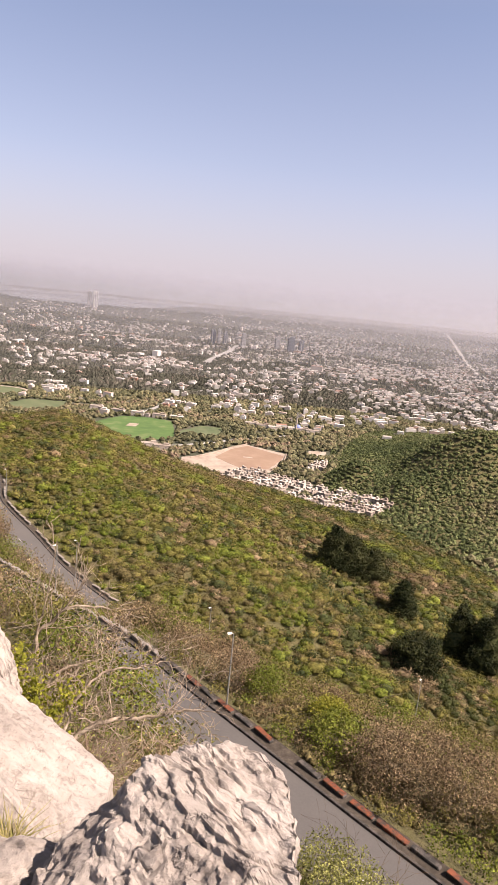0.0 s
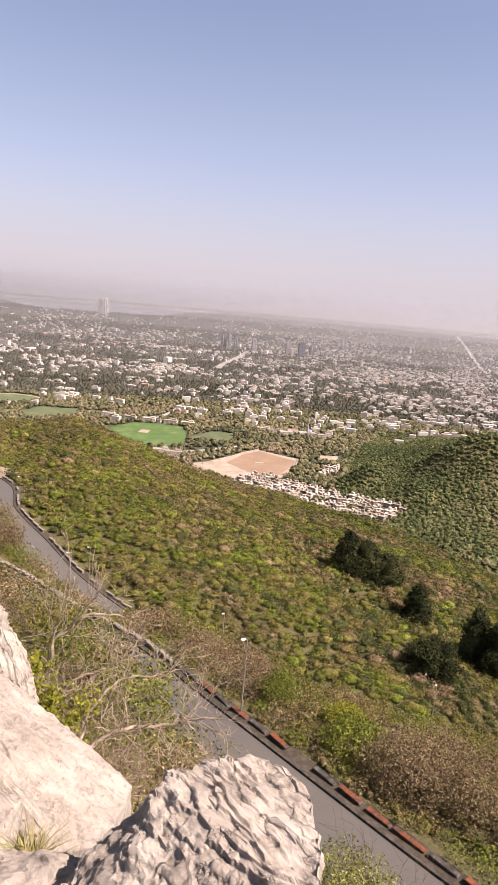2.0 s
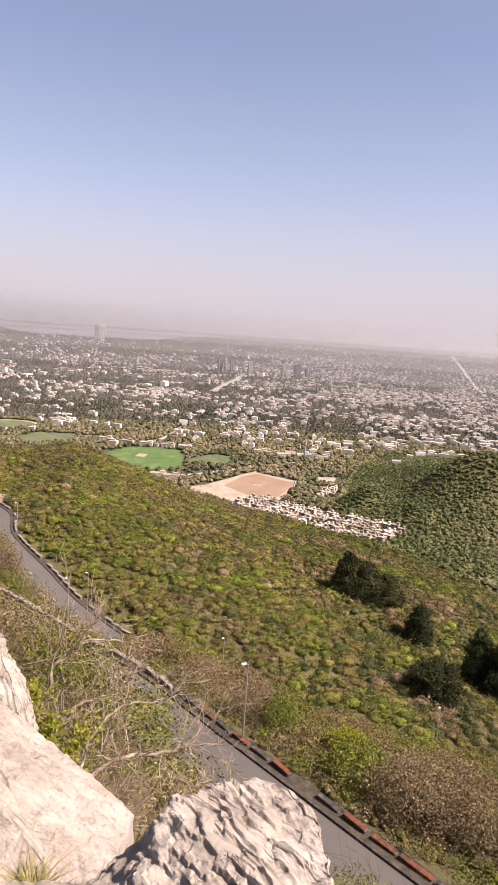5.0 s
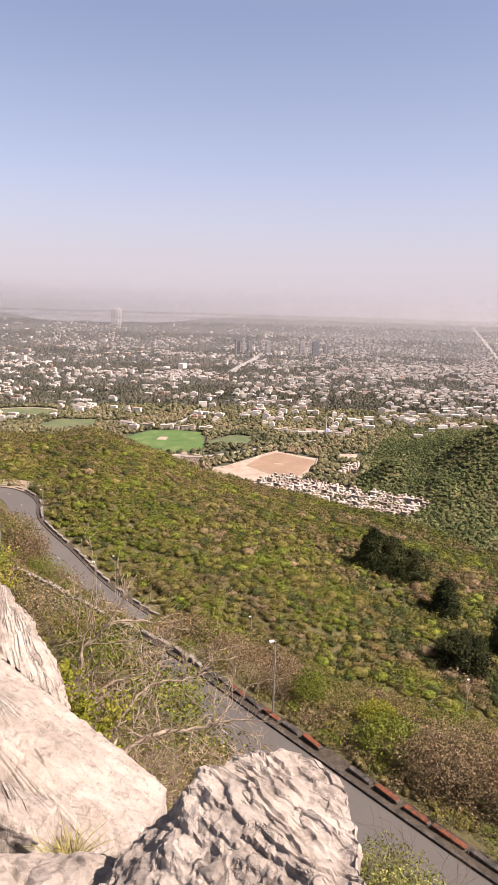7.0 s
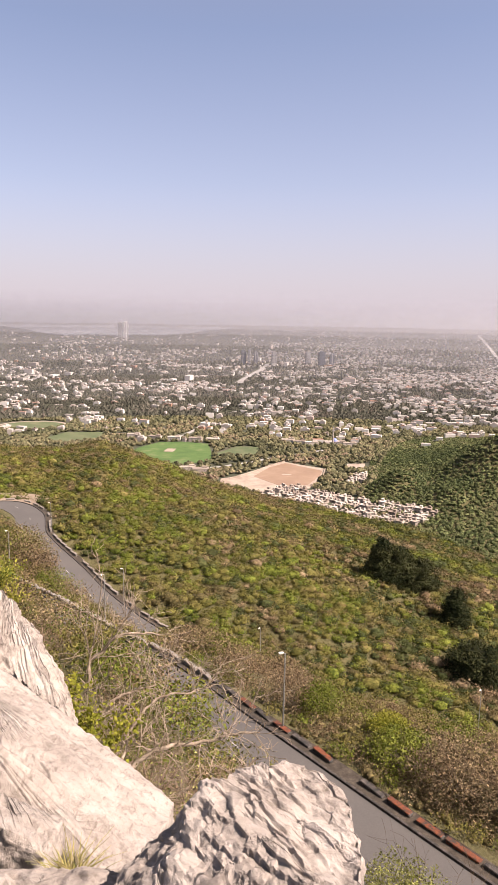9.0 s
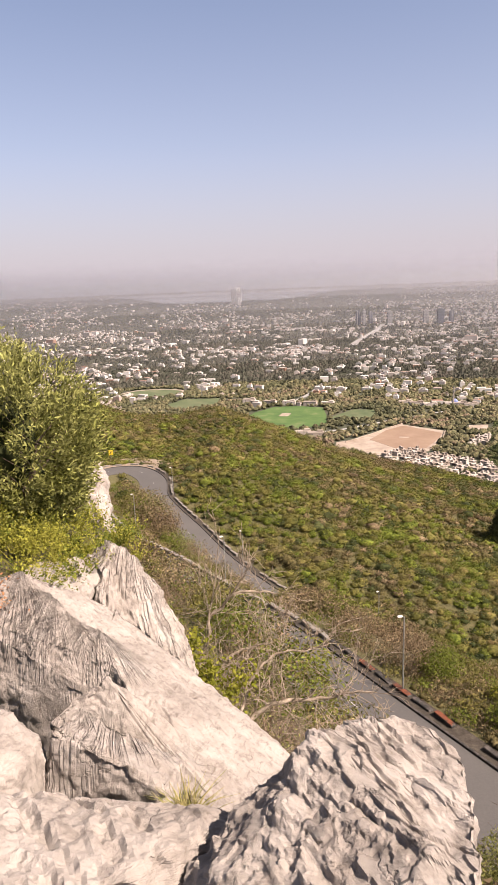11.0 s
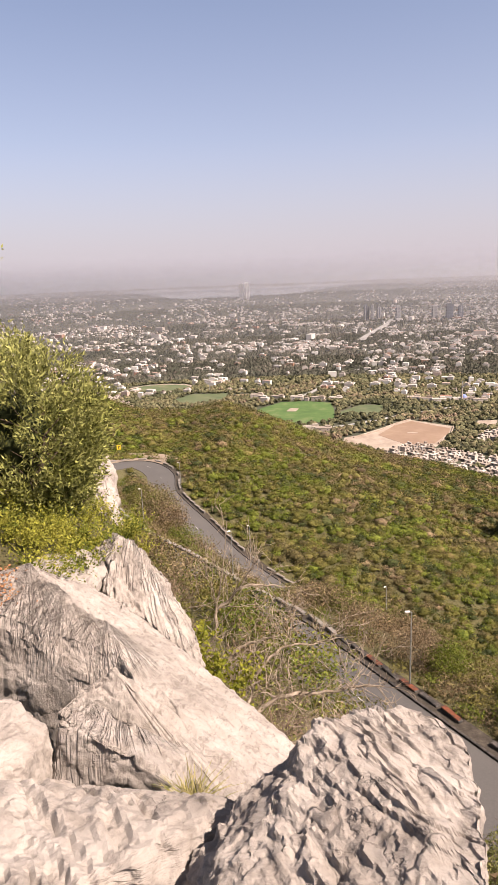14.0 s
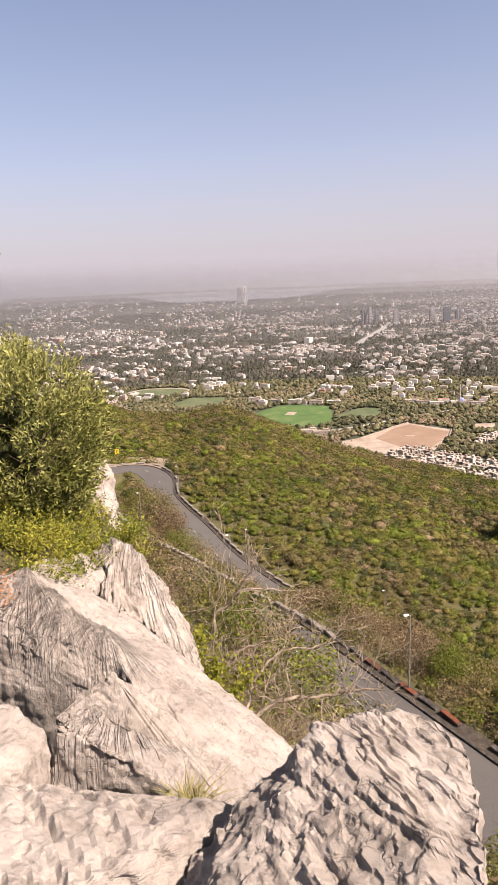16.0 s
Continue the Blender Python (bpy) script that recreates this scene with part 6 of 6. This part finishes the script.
def free(x, y, margin):
    ok = np.ones(len(x), bool)
    for p in PATCHES:
        ok &= ~inside(x, y, p, margin)
    return ok


GRID = radians(-13)


def plots(r0, r1, a0, a1, gu, gv):
    """Building plots in straight rows: pairs of rows with a street between."""
    u, v = np.meshgrid(np.arange(-4600, 4600, gu), np.arange(-800, 5000, gv))
    v = v + np.where((np.arange(v.shape[0]) % 2)[:, None] == 0, gv * 0.16, -gv * 0.16)
    u, v = u.ravel(), v.ravel()
    u = u + rng.uniform(-0.45, 0.45, len(u)) * gu
    v = v + (rng.uniform(-0.2, 0.2, len(v)) + 1.2 * fbm(np.column_stack([u, v]) / 300, 2, 222)) * gv
    x, y = u * math.cos(GRID) - v * math.sin(GRID), u * math.sin(GRID) + v * math.cos(GRID)
    r, az = np.hypot(x, y), np.degrees(np.arctan2(x, y))
    k = (r > r0) & (r < r1) & (az > a0) & (az < a1)
    return x[k], y[k], r[k], az[k]


x, y, r, az = plots(1180, 4520, -37, 30, 21, 26)
patch = fbm(np.column_stack([x, y]) / 260, 3, 200)
fine = fbm(np.column_stack([x, y]) / 70, 2, 210)
dense = np.interp(az, [-37, -8, 0, 6, 30], [0.26, 0.28, 0.32, 0.44, 0.46]) * np.interp(r, [1180, 1420, 1560, 3000, 4700], [0.3, 0.6, 1, 1.0, 0.8])
ok = (rng.random(len(x)) < dense + 1.3 * patch + 1.1 * fine) & free(x, y, 8)
x, y, r, az = x[ok], y[ok], r[ok], az[ok]
w, d, h = rng.uniform(9, 20, len(x)), rng.uniform(8, 12, len(x)), rng.choice([6.5, 8, 9, 11], len(x), p=[0.3, 0.4, 0.22, 0.08])
near = (r < 1480) & (rng.random(len(x)) < 0.4)
near &= np.cumsum(near) <= 44
a = np.full(len(x), GRID) + rng.choice([0, 0.05, -0.05, 0.25], len(x))
far = ~near
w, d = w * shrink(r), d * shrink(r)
parts = [boxes(x[far], y[far], w[far], d[far], h[far], a[far])]
up = far & (rng.random(len(x)) < 0.6)
parts.append(boxes(x[up] + rng.uniform(-2, 2, up.sum()), y[up] + rng.uniform(-2, 2, up.sum()), w[up] * 0.5, d[up] * 0.55, h[up] + 2.8, a[up]))
# larger blocks of the centre
bx, by, br, baz = plots(2150, 4500, -37, 12, 75, 80)
dens = np.interp(baz, [-37, -12, -4, 12], [0.20, 0.24, 0.06, 0.04]) + 0.9 * fbm(np.column_stack([bx, by]) / 300, 2, 333)
ok = (rng.random(len(bx)) < dens) & free(bx, by, 25)
bx, by = bx[ok], by[ok]
n = len(bx)
parts.append(boxes(bx, by, rng.uniform(16, 42, n) * shrink(np.hypot(bx, by)), rng.uniform(12, 22, n) * shrink(np.hypot(bx, by)), rng.choice([8, 11, 15, 22.0], n, p=[0.4, 0.35, 0.18, 0.07]), np.full(n, GRID) + rng.choice([0, math.pi / 2], n)))
vs, fs, ms, k = [], [], [], 0
for v, f, m in parts:
    vs.append(v), fs.append(f + k), ms.append(m)
    k += len(v)
ob = new("city_buildings", mesh_of("city_buildings", np.vstack(vs), np.vstack(fs), [wall_mat, roof_mat], np.concatenate(ms)))
tagged(ob, "thousands of pale flat-roofed city houses in rows", "buildings", kind="stuff")
TAKEN = np.column_stack([np.concatenate([x, bx]), np.concatenate([y, by])])


# ---- single houses near the hills ----
dark_open = Mat("dark window openings", 0.4).color((0.06, 0.06, 0.065))


def house_mesh(w, d, h, storeys):
    """Walls, roof slab with parapet, and openings, for one house at the origin."""
    bm = bmesh.new()
    box(bm, -w / 2, w / 2, -d / 2, d / 2, -0.6, h)
    wall = bm
    roof = bmesh.new()
    box(roof, -w / 2 - 0.3, w / 2 + 0.3, -d / 2 - 0.3, d / 2 + 0.3, h, h + 0.35)
    box(roof, w * 0.08, w * 0.42, -d * 0.1, d * 0.4, h + 0.35, h + 2.6)
    win = []
    for s in range(storeys):
        for k in range(2):
            b = bmesh.new()
            cx = -w * 0.24 + k * w * 0.46
            box(b, cx - 0.9, cx + 0.9, -d / 2 - 0.05, -d / 2 + 0.05, 1.0 + s * 3.2, 2.4 + s * 3.2)
            win.append(b)
    return wall, roof, win


def house(w, d, h, storeys, label, group, wall_look, roof_look):
    root = tagged(new("house"), label, "house", group=group)
    wall, roof, win = house_mesh(w, d, h, storeys)
    part("wall", wall, wall_look, root)
    part("roof", roof, roof_look, root)
    for b in win:
        part("window", b, dark_open, root)
    return root


def piece_mat(name, *stops):
    m = Mat(name, 0.88)
    return m.color(m.ramp(m.piece(), *stops))


wall_one = piece_mat("plaster of one house", (0.0, (0.2, 0.16, 0.13)), (0.4, (0.30, 0.255, 0.22)), (0.9, (0.42, 0.375, 0.335)))
roof_one = piece_mat("roof of one house", (0.0, (0.17, 0.135, 0.11)), (0.5, (0.28, 0.238, 0.205)), (0.9, (0.40, 0.355, 0.315)))
HOUSES = [house(7, 6, 3.2, 1, "small pale flat-roofed village house", "village houses", wall_one, roof_one),
          house(8.5, 7, 5.8, 2, "pale two-storey flat-roofed house", "village houses", wall_one, roof_one),
          house(5.5, 7.5, 3.0, 1, "low pale flat-roofed village house", "village houses", wall_one, roof_one),
          house(24, 11, 7.0, 2, "long pale two-storey building among trees", "long buildings", wall_one, roof_one)]
first_use = [True] * len(HOUSES)


def put_house(k, x, y, a, z=0.0):
    m = pose(x, y, z, 0, 0, a)
    if first_use[k]:
        first_use[k] = False
        HOUSES[k].matrix_world = m
    else:
        copy_thing(HOUSES[k], m)
    SITES.append((x, y))


SITES = []
# the village in the mouth of the valley
for u in np.arange(0, 1, 0.027):
    cx, cy = -8 + 178 * u, 852 - 118 * u + 10 * math.sin(5 * u)
    for v in np.arange(-2.25, 2.3, 0.9):
        x, y = cx + v * 7.5 + rng.uniform(-2.5, 2.5), cy + v * 13 * (1.0 - 0.35 * u) + rng.uniform(-3, 3)
        if rng.random() < 0.75 and float(land([x], [y])[0]) < 12:
            put_house(int(rng.choice([0, 1, 2], p=[0.4, 0.2, 0.4])), x, y, rng.choice([-35, -30, 55, 20]) + rng.normal(0, 4), float(land([x], [y])[0]))
for k in range(14):
    x, y = rng.uniform(98, 128), rng.uniform(912, 962)
    put_house(int(rng.choice([0, 1, 2])), x, y, -30 + rng.normal(0, 5), float(land([x], [y])[0]))
# the hamlet past the shoulder of the spur
for k in range(34):
    u = rng.random()
    x, y = -610 + 165 * u + rng.normal(0, 9), 1265 - 195 * u + rng.normal(0, 14)
    put_house(int(rng.choice([0, 1, 2])), x, y, rng.uniform(-50, 40), max(0.0, float(land([x], [y])[0])))
xs, ys = TAKEN[:len(near), 0][near], TAKEN[:len(near), 1][near]
for x, y in list(zip(xs, ys)):
    put_house(int(rng.choice([0, 1, 1, 3])), x, y, math.degrees(GRID) + rng.choice([0, 90]))
for x, y, a in ((-190, 1205, -5), (-150, 1200, -5), (-118, 1196, -8), (40, 1195, 4), (62, 1186, 6), (112, 1192, 2), (130, 1186, 5), (20, 1205, 0), (-132, 962, 10), (-112, 955, 10), (-270, 1225, 0),
                (215, 1085, -8), (240, 1060, -10), (265, 1100, -10), (300, 1090, -10)):
    put_house(3, x, y, a)


def tower(x, y, w, d, h, mat, floors, label, fins=3):
    """A high-rise: shaft, window bands, corner fins and a stepped top."""
    root = tagged(new("tower_block"), label, "tower", group="city towers")
    root.matrix_world = pose(x, y, float(land([x], [y])[0]), 0, 0, 12)
    bm = bmesh.new()
    box(bm, -w / 2, w / 2, -d / 2, d / 2, -0.5, h, 0.6)
    part("shaft", bm, mat, root)
    for k in range(floors):
        z = h * (k + 0.6) / floors
        bm = bmesh.new()
        box(bm, -w / 2 - 0.25, w / 2 + 0.25, -d / 2 - 0.25, d / 2 + 0.25, z, z + h / floors * (0.42 if mat is tower_dark else 0.2))
        part("window_band", bm, tower_glass, root)
    for k in range(fins):
        bm = bmesh.new()
        cx = -w / 2 + (k + 0.5) * w / fins
        box(bm, cx - w * 0.07, cx + w * 0.07, -d / 2 - 1.0, d / 2 + 1.0, 0, h + 1.5, 0.2)
        part("fin", bm, tower_pale, root, "pale vertical fin")
    bm = bmesh.new()
    box(bm, -w * 0.28, w * 0.28, -d * 0.28, d * 0.28, h, h + 5, 0.4)
    part("plant_room", bm, mat, root)


for az_, r_, w, d, h, mat, fins, label in (
        (-3.05, 2925, 26, 24, 100, tower_dark, 2, "dark high-rise tower with pale fins"), (-2.55, 2915, 17, 20, 107, tower_pale, 1, "slim pale high-rise tower"),
        (-2.0, 2960, 24, 22, 84, tower_dark, 2, "dark high-rise tower with pale fins"), (-0.45, 2890, 27, 22, 96, tower_pale, 3, "pale high-rise tower with dark windows"),
        (2.45, 2935, 30, 24, 88, tower_pale, 4, "pale high-rise tower with dark windows"), (3.6, 2920, 38, 28, 98, tower_dark, 0, "dark blue-grey high-rise tower"),
        (4.45, 2960, 26, 24, 78, tower_dark, 1, "dark high-rise tower with a pale fin"), (-13.42, 3890, 24, 18, 84, tower_pale, 2, "tall grey twin tower near the lake"),
        (-12.95, 3890, 28, 18, 88, tower_white, 3, "tall white twin tower near the lake")):
    if r_ < 3500:
        r_, w, d, h = r_ + 160, w * 0.75, d * 0.75, h * 0.66
    tower(r_ * math.sin(radians(az_)), r_ * math.cos(radians(az_)), w, d, h, mat, int(h / 6), label, fins)

# mosque with one tall minaret
mosque = tagged(new("mosque"), "white mosque with a blue dome and minaret", "mosque")
mosque.matrix_world = pose(99, 1196, 0, 0, 0, 8)
bm = bmesh.new()
box(bm, -14, 16, -8, 8, -0.5, 7, 0.3)
part("hall", bm, wall_one, mosque)
bm = bmesh.new()
bmesh.ops.create_uvsphere(bm, u_segments=20, v_segments=12, radius=5.2, matrix=Matrix.Translation((5, 0, 7.5)))
part("dome", bm, blue_tile, mosque, "blue tiled dome", True)
bm = bmesh.new()
rod(bm, (0, -9, -0.5), (0, -9, 33), 1.7, 1.2, 12)
minaret = part("minaret", bm, wall_one, mosque, "slender white minaret")
bm = bmesh.new()
rod(bm, (0, -9, 27), (0, -9, 28.4), 1.9, 2.2, 12)
rod(bm, (0, -9, 33), (0, -9, 37.5), 1.3, 0.05, 12)
part("gallery", bm, tower_pale, minaret)

# flood-light mast beside the oval
mast = tagged(new("floodlight_mast"), "tall thin floodlight mast by the sports oval", "mast")
mast.matrix_world = pose(-381, 1284, 0)
bm = bmesh.new()
rod(bm, (0, 0, -0.5), (0, 0, 36), 0.7, 0.4, 8)
part("pole", bm, steel, mast)
bm = bmesh.new()
box(bm, -3, 3, -0.5, 0.5, 34.5, 37.5, 0.1)
part("lamp_panel", bm, lamp_white, mast)

# ---- trees of the plain ----
SITES = np.array(SITES)


def near_any(x, y, pts, gap):
    """True where a point of pts lies within gap."""
    cell = {}
    for i, (a, b) in enumerate(np.floor(pts / gap).astype(int)):
        cell.setdefault((a, b), []).append(i)
    out = np.zeros(len(x), bool)
    for i, (px, py) in enumerate(zip(x, y)):
        a, b = int(px // gap), int(py // gap)
        for da in (-1, 0, 1):
            for db in (-1, 0, 1):
                for k in cell.get((a + da, b + db), ()):
                    if (pts[k, 0] - px) ** 2 + (pts[k, 1] - py) ** 2 < gap * gap:
                        out[i] = True
    return out


OCT_V = np.array([(1, 0, 0), (0, 1, 0), (-1, 0, 0), (0, -1, 0), (0, 0, 1.0)])
OCT_F = np.array([(0, 1, 4), (1, 2, 4), (2, 3, 4), (3, 0, 4)])


def lumps_far(c, s):
    """Far crowns, too small to show more than a rounded top."""
    j = 1 + 0.3 * rng.uniform(-1, 1, (len(c), 5))
    v = c[:, None] - np.array((0, 0, 1.0)) * (s * 0.1)[:, None, None] + OCT_V[None] * np.stack([s, s, s * 0.9], 1)[:, None] * j[..., None]
    return v.reshape(-1, 3), (OCT_F[None] + 5 * np.arange(len(c))[:, None, None]).reshape(-1, 3)


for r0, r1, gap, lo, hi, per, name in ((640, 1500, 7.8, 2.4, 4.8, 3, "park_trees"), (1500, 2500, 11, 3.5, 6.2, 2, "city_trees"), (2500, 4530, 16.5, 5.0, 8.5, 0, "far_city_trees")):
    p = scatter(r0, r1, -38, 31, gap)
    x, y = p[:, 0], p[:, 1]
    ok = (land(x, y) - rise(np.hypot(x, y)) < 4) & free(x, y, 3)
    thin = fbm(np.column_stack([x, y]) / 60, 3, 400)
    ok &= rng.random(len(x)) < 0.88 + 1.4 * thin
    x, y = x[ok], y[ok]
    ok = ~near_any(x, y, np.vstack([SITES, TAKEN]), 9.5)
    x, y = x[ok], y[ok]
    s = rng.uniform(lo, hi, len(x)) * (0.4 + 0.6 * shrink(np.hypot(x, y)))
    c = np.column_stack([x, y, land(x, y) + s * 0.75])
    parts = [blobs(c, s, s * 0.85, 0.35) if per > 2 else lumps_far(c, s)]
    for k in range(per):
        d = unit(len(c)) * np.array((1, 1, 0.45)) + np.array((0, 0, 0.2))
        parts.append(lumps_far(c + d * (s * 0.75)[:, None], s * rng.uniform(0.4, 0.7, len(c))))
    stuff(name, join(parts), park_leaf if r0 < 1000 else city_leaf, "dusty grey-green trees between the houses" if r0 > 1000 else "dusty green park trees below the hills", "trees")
